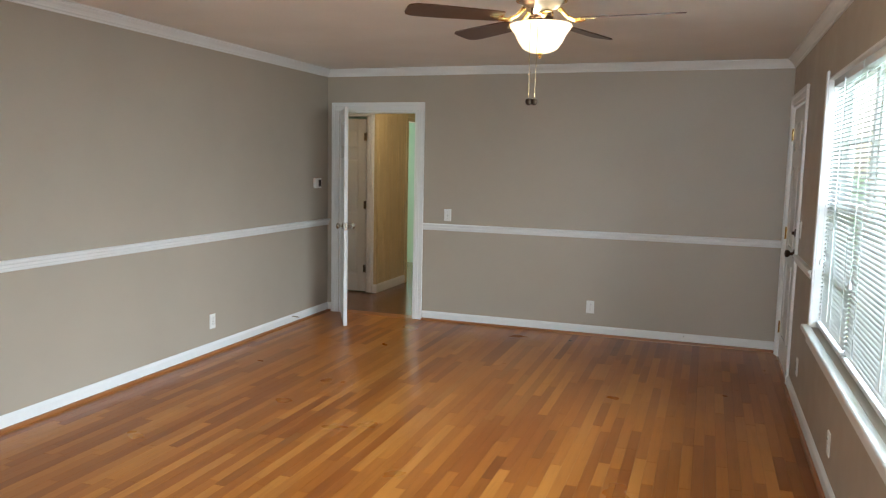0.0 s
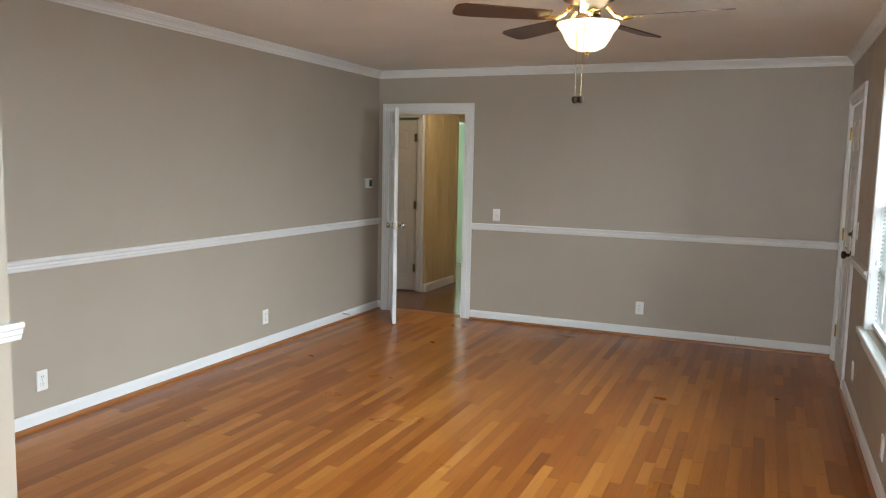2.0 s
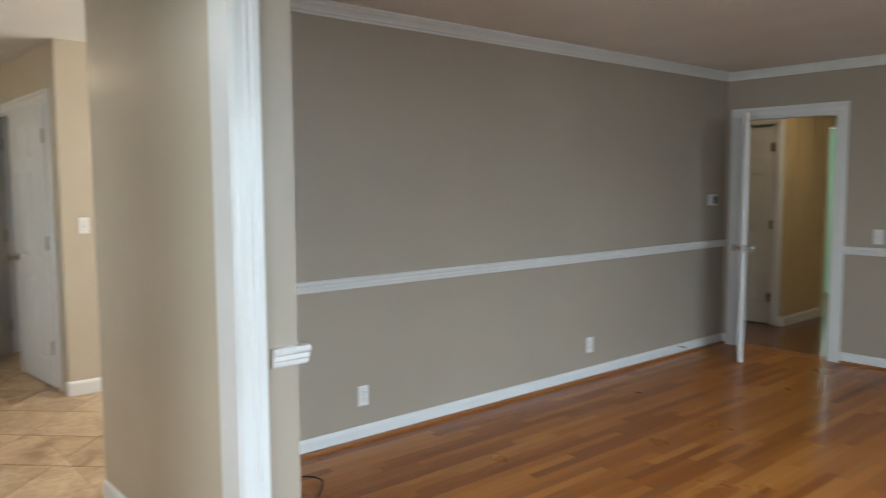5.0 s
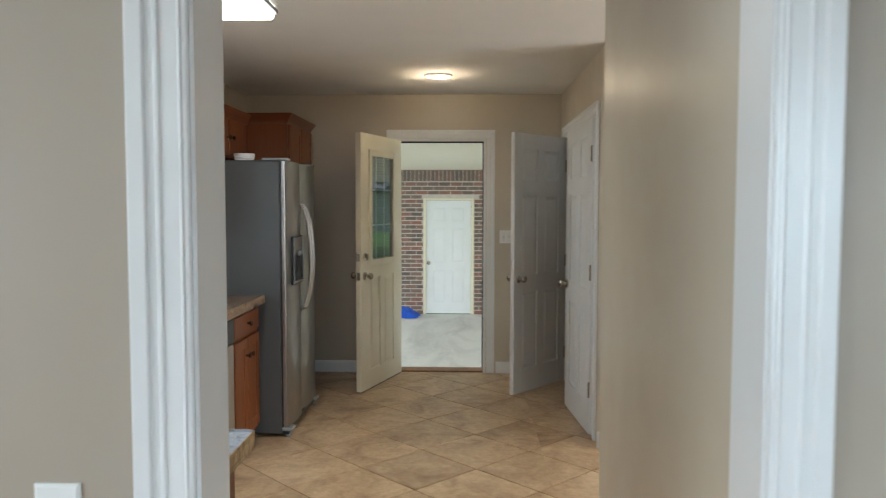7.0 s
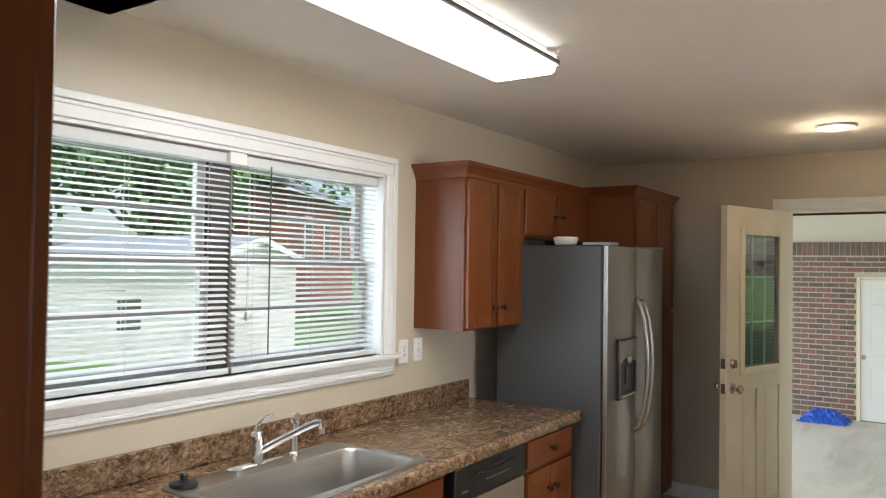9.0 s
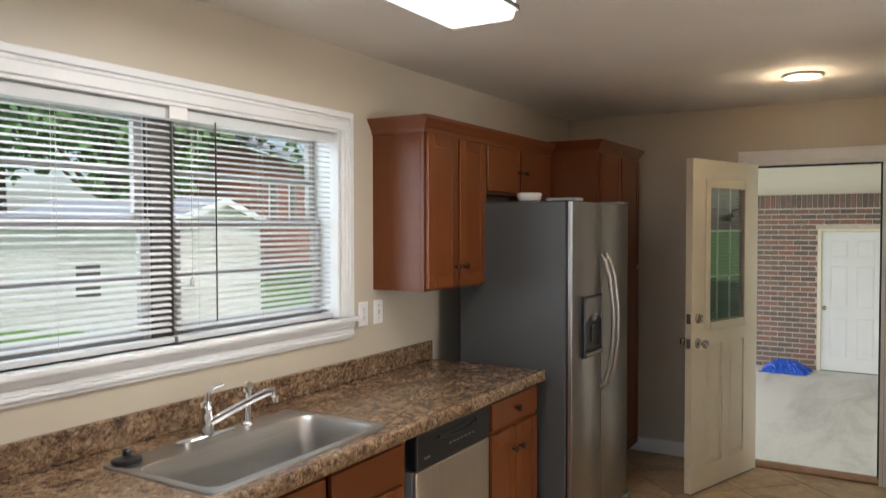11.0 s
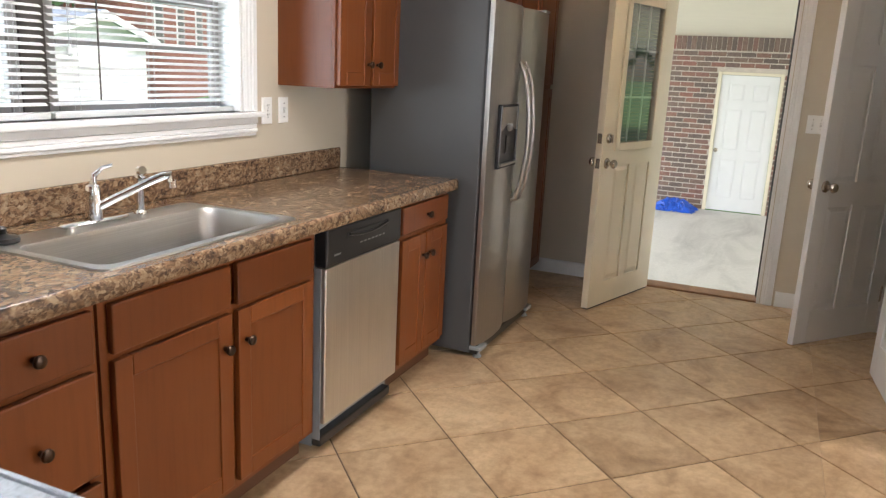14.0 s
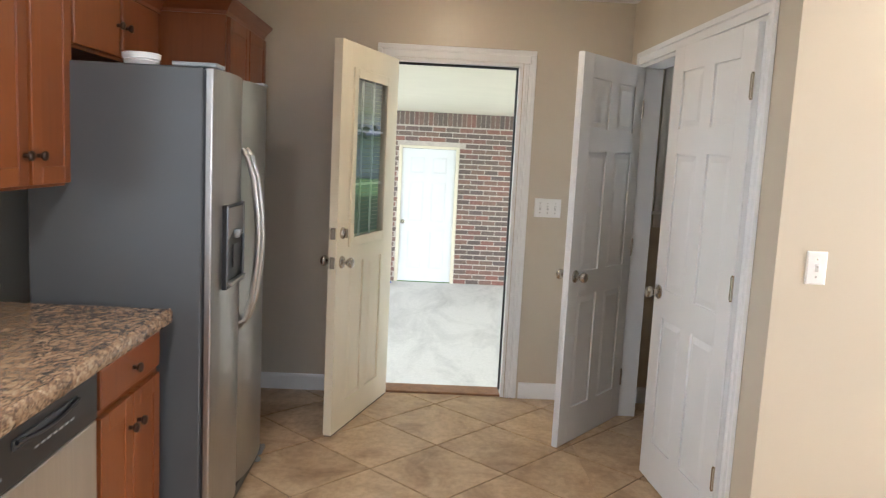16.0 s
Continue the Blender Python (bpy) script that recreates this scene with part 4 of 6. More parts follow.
bx(bm, XR - 0.002, XR + 0.084, WL[0] + 0.010, WL[1] - 0.010, WL[3] - 0.010, WL[3] - 0.0005)
bx(bm, XR - 0.014, XR - 0.0002, WL[1] - 0.005, WL[1] + 0.045, WL[2], WL[3] + 0.04, 0.003, 1)
bx(bm, XR - 0.014, XR - 0.0002, WL[0] - 0.045, WL[0] + 0.005, WL[2], WL[3] + 0.04, 0.003, 1)
part("window_jamb", bm, M_TRIM, lw)
bm = bmesh.new()
bx(bm, XR - 0.045, XR + 0.084, WL[0] - 0.09, WL[1] + 0.09, WL[2] - 0.035, WL[2] - 0.001, 0.008, 3)
bx(bm, XR - 0.016, XR - 0.0002, WL[0] - 0.06, WL[1] + 0.06, WL[2] - 0.10, WL[2] - 0.0355, 0.004, 1)
part("window_sill", bm, M_TRIM, lw, "deep glossy white window stool")
for i, (a0, a1) in enumerate(secs):
    blind((XR + 0.045, a0 + 0.012, WL[3] - 0.012), a1 - a0 - 0.024, WL[3] - WL[2] - 0.03, "y", 24, 0.0225, 0.0255, "white slatted blind, lowered and tilted, living room window")

# unseen window, added round the fill lamp at the dining end
rw = tagged(new("window_rear"), "unseen white double-hung window added at the dining end", "window", kind="structure")
for a0, a1 in ((-1.19, -0.31), (-0.29, 0.59)):
    sash(rw, a0, a1, 0.71, 1.395, YB - 0.085, "x", [], M_PLATE)
    sash(rw, a0, a1, 1.365, 2.04, YB - 0.117, "x", [], M_PLATE)
part("window_casing", casing_bm(bmesh.new(), -1.2, 0.6, 2.05, YB, 1, "x", 0.075, 0.70), M_TRIM, rw)
part("window_sill", box(-1.29, 0.69, YB - 0.06, YB + 0.05, 0.665, 0.699, 0.006), M_TRIM, rw)

# ---- kitchen joinery ----
def cab_door(bm_parent, x0, x1, z0, z1, y, name="door", knob_at=None, kn="round"):
    """A recessed-panel door or drawer front in front of the plane y, facing +y."""
    w = 0.058 if (z1 - z0) > 0.25 else 0.0
    bm = bmesh.new()
    if w:
        bx(bm, x0, x0 + w, y, y + 0.02, z0, z1, 0.003, 2)
        bx(bm, x1 - w, x1, y, y + 0.02, z0, z1, 0.003, 2)
        bx(bm, x0 + w, x1 - w, y + 0.0002, y + 0.0198, z0, z0 + w, 0.0028, 1)
        bx(bm, x0 + w, x1 - w, y + 0.0002, y + 0.0198, z1 - w, z1, 0.0028, 1)
    else:
        bx(bm, x0, x1, y, y + 0.02, z0, z1, 0.005, 2)
    d = part(name, bm, M_CAB, bm_parent)
    if w:
        part("panel", raised(bmesh.new(), x0 + w - 0.004, x1 - w + 0.004, z0 + w - 0.004, z1 - w + 0.004, y + 0.015, y + 0.007, 0.009), M_CAB, d)
        part("panel_back", box(x0 + w - 0.01, x1 - w + 0.01, y + 0.002, y + 0.0075, z0 + w - 0.01, z1 - w + 0.01), M_CAB, d)
    if knob_at:
        kx, kz = knob_at
        part("knob", lathe(bmesh.new(), [(0.007, 0), (0.006, 0.012), (0.014, 0.017), (0.0165, 0.023), (0.014, 0.029), (0.006, 0.032)], 16, "y", (kx, y + 0.02, kz)), M_BRONZE, d, "dark bronze knob", True)
    return d


FY = 0.558        # face frames of the base cabinets
base_units = [(-3.515, -2.915, "drawers"), (-4.455, -3.525, "sink"), (-5.615, -5.095, "small")]
for x0, x1, kind_ in base_units:
    lab = {"drawers": "stained maple drawer base cabinet under the counter", "sink": "stained maple sink cabinet with two doors", "small": "narrow stained maple base cabinet beside the fridge"}[kind_]
    c = thing("base_cabinet", (x0, YS, 0), lab, "cabinet", 0, "kitchen base cabinets")
    w = x1 - x0
    f = FY - YS
    bm = bmesh.new()
    bx(bm, 0, 0.018, 0, f - 0.02, 0.1, 0.872)
    bx(bm, w - 0.018, w, 0, f - 0.02, 0.1, 0.872)
    bx(bm, 0.018, w - 0.018, 0, f - 0.02, 0.1, 0.118)
    part("body", bm, M_CAB, c)
    bm = bmesh.new()
    st = 0.04
    bx(bm, 0, st, f - 0.02, f, 0.1, 0.872)
    bx(bm, w - st, w, f - 0.02, f, 0.1, 0.872)
    bx(bm, st, w - st, f - 0.0199, f - 0.0001, 0.84, 0.872)
    bx(bm, st, w - st, f - 0.0199, f - 0.0001, 0.1, 0.14)
    bx(bm, st, w - st, f - 0.0199, f - 0.0001, 0.69, 0.715)
    if kind_ != "small":
        bx(bm, w / 2 - 0.03, w / 2 + 0.03, f - 0.0198, f - 0.0002, 0.14, 0.69)
    bx(bm, st, w - st, f - 0.03, f - 0.0205, 0.14, 0.84)
    part("face_frame", bm, M_CAB, c)
    part("toe_kick", box(0, w, f - 0.075, f - 0.06, 0, 0.0995), M_CABIN, c)
    if kind_ == "drawers":
        part("toe_panel", box(0, w, f - 0.0595, f - 0.045, 0.001, 0.099), M_CAB, c)
        a0, a1 = 0.02, 0.345
        for z0, z1 in ((0.71, 0.842), (0.42, 0.69), (0.13, 0.40)):
            cab_door(c, a0, a1, z0, z1, f, "drawer", ((a0 + a1) / 2, (z0 + z1) / 2)) if z0 > 0.7 else None
            if z0 < 0.7:
                d = part("drawer", box(a0, a1, f, f + 0.02, z0, z1, 0.005, 2), M_CAB, c)
                part("knob", lathe(bmesh.new(), [(0.007, 0), (0.006, 0.012), (0.014, 0.017), (0.0165, 0.023), (0.014, 0.029), (0.006, 0.032)], 16, "y", ((a0 + a1) / 2, f + 0.02, (z0 + z1) / 2)), M_BRONZE, d, "dark bronze knob", True)
        cab_door(c, 0.365, w - 0.01, 0.13, 0.842, f, "door", (0.40, 0.72))
    elif kind_ == "sink":
        m = w / 2 - 0.02
        for a0, a1, k in ((0.035, m - 0.01, m - 0.045), (m + 0.02, w - 0.025, m + 0.055)):
            cab_door(c, a0, a1, 0.712, 0.842, f, "drawer_front")
            cab_door(c, a0, a1, 0.13, 0.695, f, "door", (k, 0.595))
    else:
        cab_door(c, 0.02, w - 0.02, 0.725, 0.845, f, "drawer", (w / 2, 0.785))
        cab_door(c, 0.02, w / 2 - 0.004, 0.13, 0.70, f, "door", (w / 2 - 0.035, 0.60))
        cab_door(c, w / 2 + 0.004, w - 0.02, 0.13, 0.70, f, "door", (w / 2 + 0.035, 0.60))

# corner return of the base cabinets along the opening wall
c = thing("base_cabinet", (XK, 0.60, 0), "stained maple end cabinet under the counter return", "cabinet", 0, "kitchen base cabinets")
bm = bmesh.new()
bx(bm, -0.58, 0, 0, 0.02, 0.1, 0.872)
bx(bm, -0.58, -0.56, 0.02, 0.69, 0.1, 0.872)
bx(bm, -0.56, 0, 0.67, 0.69, 0.1, 0.872)
part("body", bm, M_CAB, c)
part("toe_kick", box(-0.52, -0.505, 0, 0.69, 0, 0.0995), M_CABIN, c)

# counter with a sink cut-out
CT0, CT1, FE = 0.876, 0.915, 0.612
SK = (-4.37, -3.555, 0.075, 0.555)      # sink rim
bm = bmesh.new()
i0, i1, j0, j1 = SK[0] + 0.02, SK[1] - 0.02, SK[2] + 0.02, SK[3] - 0.02
rings = []
for z in (CT0, CT1):
    for x0, x1, y0, y1 in ((-5.625, XK - 0.001, YS + 0.001, FE - 0.02), (i0, i1, j0, j1)):
        rings.append([bm.verts.new((x, y, z)) for x, y in ((x0, y0), (x1, y0), (x1, y1), (x0, y1))])
for lo, hi in ((rings[0], rings[1]), (rings[2], rings[3]), (rings[0], rings[2]), (rings[1], rings[3])):
    for k in range(4):
        w = (k + 1) % 4
        bm.faces.new((lo[k], lo[w], hi[w], hi[k]))
bmesh.ops.recalc_face_normals(bm, faces=bm.faces)
nose = [(0, CT0 - 0.008), (0.016, CT0 - 0.008), (0.020, CT0 + 0.004), (0.020, CT1 - 0.012), (0.016, CT1 - 0.003), (0.009, CT1 + 0.003), (0.002, CT1 + 0.003), (0, CT1)]
counter = thing("countertop", (0, 0, 0), "brown granite-look laminate countertop with rounded front edge", "countertop")
part("slab", bm, M_LAM, counter)
part("front_edge", run(bmesh.new(), nose, (-5.625, FE - 0.02, 0), (-2.86, FE - 0.02, 0), (0, 1, 0)), M_LAM, counter, "", True)
# same laminate as the counter, coloured pale in place of the window's glare
counter_return = thing("countertop", (0, 0, 0), "granite-look laminate counter return coloured pale for window glare, with a chipped bare end", "countertop")
part("slab", box(-2.8355, XK - 0.001, FE - 0.0195, 1.325, CT0, CT1 - 0.0005), M_LAMGLARE, counter_return)
part("front_edge", run(bmesh.new(), nose, (-2.836, FE - 0.018, 0), (-2.836, 1.325, 0), (-1, 0, 0)), M_LAMGLARE, counter_return, "", True)
bm = bmesh.new()
bx(bm, -2.85, XK - 0.002, 1.3252, 1.3285, CT0 - 0.004, CT1 - 0.001)
part("bare_end", bm, M_CHIP, counter_return, "bare chipboard end")
for x, w, h in ((-2.79, 0.05, 0.018), (-2.70, 0.09, 0.012), (-2.55, 0.06, 0.02)):
    part("chip", box(x - w / 2, x + w / 2, 1.3286, 1.331, CT0 - 0.003, CT0 - 0.003 + h, 0.001, 1), M_CHIP, counter_return)
bm = bmesh.new()
bx(bm, -5.625, XK - 0.02, YS + 0.0005, YS + 0.02, CT1 + 0.0002, CT1 + 0.10, 0.006, 2)
tagged(part("backsplash", bm, M_LAM), "granite-look laminate backsplash strip", "backsplash")
tagged(part("backsplash", box(XK - 0.02, XK - 0.0005, YS + 0.021, 1.325, CT1 + 0.0002, CT1 + 0.10, 0.006, 2), M_LAM), "granite-look laminate backsplash strip", "backsplash")

# sink
sink = thing("kitchen_sink", ((SK[0] + SK[1]) / 2, (SK[2] + SK[3]) / 2, CT1), "single-bowl stainless steel drop-in sink", "sink")
sw, sd = (SK[1] - SK[0]) / 2, (SK[3] - SK[2]) / 2


def rrect(hx, hy, r, z, n=5, oy=0.0):
    out = []
    for cx, cy, a0 in ((hx - r, hy - r, 0), (-hx + r, hy - r, 90), (-hx + r, -hy + r, 180), (hx - r, -hy + r, 270)):
        for i in range(n):
            a = radians(a0 + 90 * i / (n - 1))
            out.append((cx + r * math.cos(a), cy + r * math.sin(a) + oy, z))
    return out


def loft(bm, loops, cap=True):
    rings = [[bm.verts.new(p) for p in lp] for lp in loops]
    n = len(rings[0])
    for a, b in zip(rings, rings[1:]):
        for i in range(n):
            j = (i + 1) % n
            bm.faces.new((a[i], a[j], b[j], b[i]))
    if cap:
        bm.faces.new(rings[-1])
    return bm


bm = loft(bmesh.new(), [rrect(sw, sd, 0.03, 0.0005), rrect(sw - 0.002, sd - 0.002, 0.03, 0.006), rrect(sw - 0.012, sd - 0.012, 0.03, 0.008), rrect(sw - 0.03, sd - 0.075, 0.05, 0.006, oy=0.045),
                       rrect(sw - 0.036, sd - 0.081, 0.055, -0.004, oy=0.045), rrect(sw - 0.046, sd - 0.092, 0.06, -0.15, oy=0.045), rrect(sw - 0.075, sd - 0.12, 0.06, -0.178, oy=0.045), rrect(0.05, 0.05, 0.0499, -0.184, oy=0.045)])
part("bowl", bm, M_STEELSINK, sink, "", True)
part("drain", lathe(bmesh.new(), [(0.045, -0.183), (0.042, -0.178), (0.03, -0.182), (0.01, -0.181)], 20, "z", (0, 0.045, 0)), M_CHROME, sink, "", True)
stopper = thing("sink_stopper", (-3.615, 0.125, CT1 + 0.008), "black rubber sink stopper lying on the sink rim", "sink stopper")
part("disc", lathe(bmesh.new(), [(0.043, 0), (0.045, 0.006), (0.042, 0.013), (0.02, 0.018), (0.012, 0.022), (0.013, 0.036), (0.008, 0.042)], 24), M_BLACK, stopper, "", True)
# faucet with side spray
fau = thing("faucet", (-3.93, 0.112, CT1 + 0.008), "chrome single-lever kitchen faucet", "faucet")
part("deck_plate", loft(bmesh.new(), [rrect(0.125, 0.028, 0.027, 0), rrect(0.125, 0.028, 0.027, 0.006), rrect(0.118, 0.022, 0.021, 0.011)]), M_CHROME, fau, "", True)
part("body", lathe(bmesh.new(), [(0.026, 0.010), (0.024, 0.05), (0.021, 0.075), (0.023, 0.095), (0.019, 0.112), (0.008, 0.118)], 20, "z", (0.0, 0, 0)), M_CHROME, fau, "", True)
part("spout", tube(bmesh.new(), [(0.0, 0.0, 0.04), (-0.04, 0.05, 0.075), (-0.10, 0.125, 0.125), (-0.125, 0.155, 0.143), (-0.138, 0.171, 0.146), (-0.142, 0.176, 0.128), (-0.143, 0.177, 0.108)], [0.014, 0.0135, 0.0125, 0.013, 0.0135, 0.0135, 0.013], 12), M_CHROME, fau, "", True)
part("lever", tube(bmesh.new(), [(0, 0, 0.11), (-0.004, 0.006, 0.145), (-0.018, 0.026, 0.168), (-0.036, 0.048, 0.176)], [0.014, 0.011, 0.008, 0.006], 10, 0.8), M_CHROME, fau, "", True)
spray = thing("side_spray", (-4.115, 0.112, CT1 + 0.008), "chrome side spray in its holder behind the sink", "sprayer")
part("holder", lathe(bmesh.new(), [(0.022, 0), (0.021, 0.006), (0.014, 0.012), (0.013, 0.03)], 18), M_CHROME, spray, "", True)
part("head", tube(bmesh.new(), [(0, 0, 0.03), (0, 0, 0.08), (0.0, 0.004, 0.12), (0.006, 0.016, 0.142), (0.018, 0.034, 0.146)], [0.012, 0.014, 0.017, 0.018, 0.013], 12), M_CHROME, spray, "", True)

# upper cabinets
def crown_on(ob, x0, x1, y0, y1, z, right_end=True, left_end=True):
    """Cabinet crown along the front and ends."""
    prof = [(0, z - 0.012), (0.008, z - 0.012), (0.010, z + 0.004), (0.020, z + 0.018), (0.024, z + 0.026), (0.040, z + 0.046), (0.044, z + 0.060), (0, z + 0.060)]
    bm = bmesh.new()
    run(bm, prof, (x0, y1, 0), (x1, y1, 0), (0, 1, 0), 1.0 if left_end else 0, 1.0 if right_end else 0)
    if right_end:
        run(bm, prof, (x1, y0, 0), (x1, y1, 0), (1, 0, 0), 0, 1.0)
    if left_end:
        run(bm, prof, (x0, y0, 0), (x0, y1, 0), (-1, 0, 0), 0, 1.0)
    bx(bm, x0 + 0.001, x1 - 0.001, y0, y1 - 0.001, z + 0.04, z + 0.059)
    part("crown", bm, M_CABDARK, ob, "dark stained cabinet crown")


def upper(x0, x1, depth, z0, z1, doors, label, knob_z, left=False, right=True, shrink=0.0):
    ob = thing("wall_cabinet", (x0, YS, z0), label, "cabinet", 0, "kitchen wall cabinets")
    w, h, f = x1 - x0, z1 - z0, depth - 0.02
    bm = bmesh.new()
    bx(bm, 0, w, 0.0, f - 0.018, 0.012, h)
    bx(bm, 0, w, f - 0.018, f, 0.0, h + 0.0005, 0.001, 1)
    bx(bm, 0, 0.016, 0.0, f - 0.018, 0.0, 0.012)
    bx(bm, w - 0.016, w, 0.0, f - 0.018, 0.0, 0.012)
    part("body", bm, M_CAB, ob)
    n = doors
    span = w - shrink
    for i in range(n):
        a0, a1 = shrink + 0.012 + i * span / n, shrink + (i + 1) * span / n - 0.012
        k = (a1 - 0.03) if i < n / 2 else (a0 + 0.03)
        cab_door(ob, a0, a1, 0.012, h - 0.02, f, "door", (k, knob_z))
    crown_on(ob, 0, w, 0, f, h, right, left)
    return ob


upper(-5.70, -5.115, 0.31, 1.325, 2.075, 2, "stained maple wall cabinet beside the window", 0.105, False, True)
upper(-6.595, -5.7005, 0.31, 1.80, 2.075, 2, "short stained maple cabinet above the fridge", 0.13, False, False, 0.06)
# tall pantry cabinet in the corner behind the fridge
pantry = thing("pantry_cabinet", (-7.40, YS, 0), "tall stained maple pantry cabinet beside the fridge", "cabinet")
f = 0.592
bm = bmesh.new()
bx(bm, 0, 0.802, 0, f, 0.1, 2.09)
part("body", bm, M_CAB, pantry)
part("toe_kick", box(0.003, 0.802, 0.0, f - 0.06, 0, 0.0995), M_CABIN, pantry)
for i in range(2):
    a0, a1 = 0.012 + i * 0.4, 0.393 + i * 0.4
    cab_door(pantry, a0, a1, 1.36, 2.07, f, "door", ((a1 - 0.03) if i == 0 else (a0 + 0.03), 1.46))
    cab_door(pantry, a0, a1, 0.12, 1.33, f, "door", ((a1 - 0.03) if i == 0 else (a0 + 0.03), 1.15))
crown_on(pantry, 0, 0.805, 0, f, 2.09, True, True)
# wall cabinet on the opening wall: its end panel shows from the passage
ec = thing("wall_cabinet", (XK, 1.32, 1.335), "stained maple wall cabinet on the opening wall", "cabinet", 0, "kitchen wall cabinets")
bm = bmesh.new()
bx(bm, -0.255, -0.0005, -1.36, 0, 0, 0.76)
part("body", bm, M_CAB, ec)
part("end_stile", box(-0.275, -0.2552, -0.04, 0.003, 0, 0.76, 0.002, 1), M_CAB, ec)
for i in range(3):
    a0 = -1.35 + i * 0.44
    part("door", box(-0.295, -0.2755, a0, a0 + 0.42, 0.01, 0.74, 0.004, 2), M_CAB, ec)
bm = bmesh.new()
prof = [(0, 0.748), (0.008, 0.748), (0.010, 0.764), (0.024, 0.786), (0.040, 0.806), (0.044, 0.82), (0, 0.82)]
run(bm, prof, (-0.275, 0, 0), (-0.001, 0, 0), (0, 1, 0), 1.0, 0)
run(bm, prof, (-0.275, -1.36, 0), (-0.275, 0, 0), (-1, 0, 0), 0, 1.0)
part("crown", bm, M_CABDARK, ec)

# dishwasher
dw = thing("dishwasher", (-5.088, YS, 0), "stainless dishwasher with a black control panel", "dishwasher")
f = 0.560 - YS
part("tub", box(0.01, 0.60, 0.02, f - 0.03, 0.02, 0.868), M_GREY, dw)
part("door", box(0.012, 0.592, f - 0.029, f + 0.022, 0.115, 0.716, 0.006, 2), M_STEELDW, dw)
bm = bmesh.new()
bx(bm, 0.012, 0.592, f - 0.029, f + 0.026, 0.719, 0.856, 0.008, 2)
part("control_panel", bm, M_BLACK, dw)
part("handle_recess", box(0.14, 0.46, f + 0.0262, f + 0.030, 0.802, 0.829, 0.003, 1), M_SLOT, dw)
part("handle_lip", tube(bmesh.new(), [(0.15 + 0.03 * i, f + 0.034, 0.822 - 0.016 * math.sin(math.pi * i / 10)) for i in range(11)], 0.006, 8), M_BLACK, dw, "", True)
part("nameplate", box(0.50, 0.545, f + 0.0262, f + 0.0268, 0.755, 0.762), M_GREY, dw, "small grey maker's mark")
for i in range(7):
    part("button", box(0.16 + i * 0.03, 0.178 + i * 0.03, f + 0.0262, f + 0.0268, 0.770, 0.776), M_GREY, dw)
part("kick_panel", box(0.012, 0.592, f - 0.06, f - 0.045, 0.03, 0.11), M_BLACK, dw)
part("kick_lip", box(0.03, 0.594, f - 0.044, f + 0.005, 0.02, 0.06, 0.006, 2), M_BLACK, dw)
part("side_strip", box(0.5925, 0.5955, f - 0.03, f + 0.004, 0.05, 0.716), M_GREY, dw)

# side-by-side fridge
fr = thing("refrigerator", (-6.545, 0.095, 0), "stainless side-by-side refrigerator with grey textured sides", "refrigerator")
FW = 0.875
part("cabinet", box(0.0, FW, 0, 0.602, 0.03, 1.752, 0.008, 2), M_FRSIDE, fr)
split = 0.462
part("gasket", box(0.006, FW - 0.004, 0.6022, 0.6118, 0.078, 1.744), M_BLACK, fr, "black rubber door gasket")


def fridge_door(x0, x1):
    """A gently bowed door front."""
    bm = bmesh.new()
    n = 8
    prof = []
    for i in range(n + 1):
        u = i / n
        edge = min(u, 1 - u)
        prof.append((x0 + (x1 - x0) * u, 0.635 + 0.028 * math.sin(math.pi * min(1, edge * 4) / 2) * 0.35 + 0.015 * math.sin(math.pi * u)))
    pts = [(x0, 0.612), *prof, (x1, 0.612)]
    lo = [bm.verts.new((x, y, 0.075)) for x, y in pts]
    hi = [bm.verts.new((x, y, 1.748)) for x, y in pts]
    m = len(pts)
    for i in range(m):
        j = (i + 1) % m
        bm.faces.new((lo[i], lo[j], hi[j], hi[i]))
    bm.faces.new(lo)
    bm.faces.new(hi)
    bmesh.ops.recalc_face_normals(bm, faces=bm.faces)
    return bm


def bar_handle(xh):
    return tube(bmesh.new(), [(xh, 0.695, 0.765), (xh, 0.72, 0.79), (xh, 0.747, 0.88), (xh, 0.764, 1.02), (xh, 0.768, 1.12), (xh, 0.764, 1.22), (xh, 0.747, 1.36), (xh, 0.72, 1.45), (xh, 0.695, 1.475)], 0.0125, 12, 1.25)


d1 = part("door", fridge_door(split + 0.004, FW), M_STEEL, fr, "freezer door with dispenser", True)
d2 = part("door", fridge_door(0.0, split - 0.004), M_STEEL, fr, "", True)
part("handle", bar_handle(split + 0.038), M_STEEL, d1, "curved steel bar handle", True)
part("handle", bar_handle(split - 0.038), M_STEEL, d2, "curved steel bar handle", True)
part("door_edge", box(FW - 0.004, FW + 0.002, 0.613, 0.632, 0.076, 1.747, 0.001, 1), M_STEEL, d1)
# ice and water dispenser
dx0, dx1, dz0, dz1 = split + 0.075, split + 0.335, 0.965, 1.275
bm = bmesh.new()
for q in ((dx0, dx0 + 0.012, dz0, dz1), (dx1 - 0.012, dx1, dz0, dz1), (dx0 + 0.012, dx1 - 0.012, dz0, dz0 + 0.012), (dx0 + 0.012, dx1 - 0.012, dz1 - 0.012, dz1)):
    bx(bm, q[0], q[1], 0.69, 0.722, q[2], q[3], 0.004, 1)
part("dispenser", bm, M_BLACK, d1, "black dispenser surround")
bm = bmesh.new()
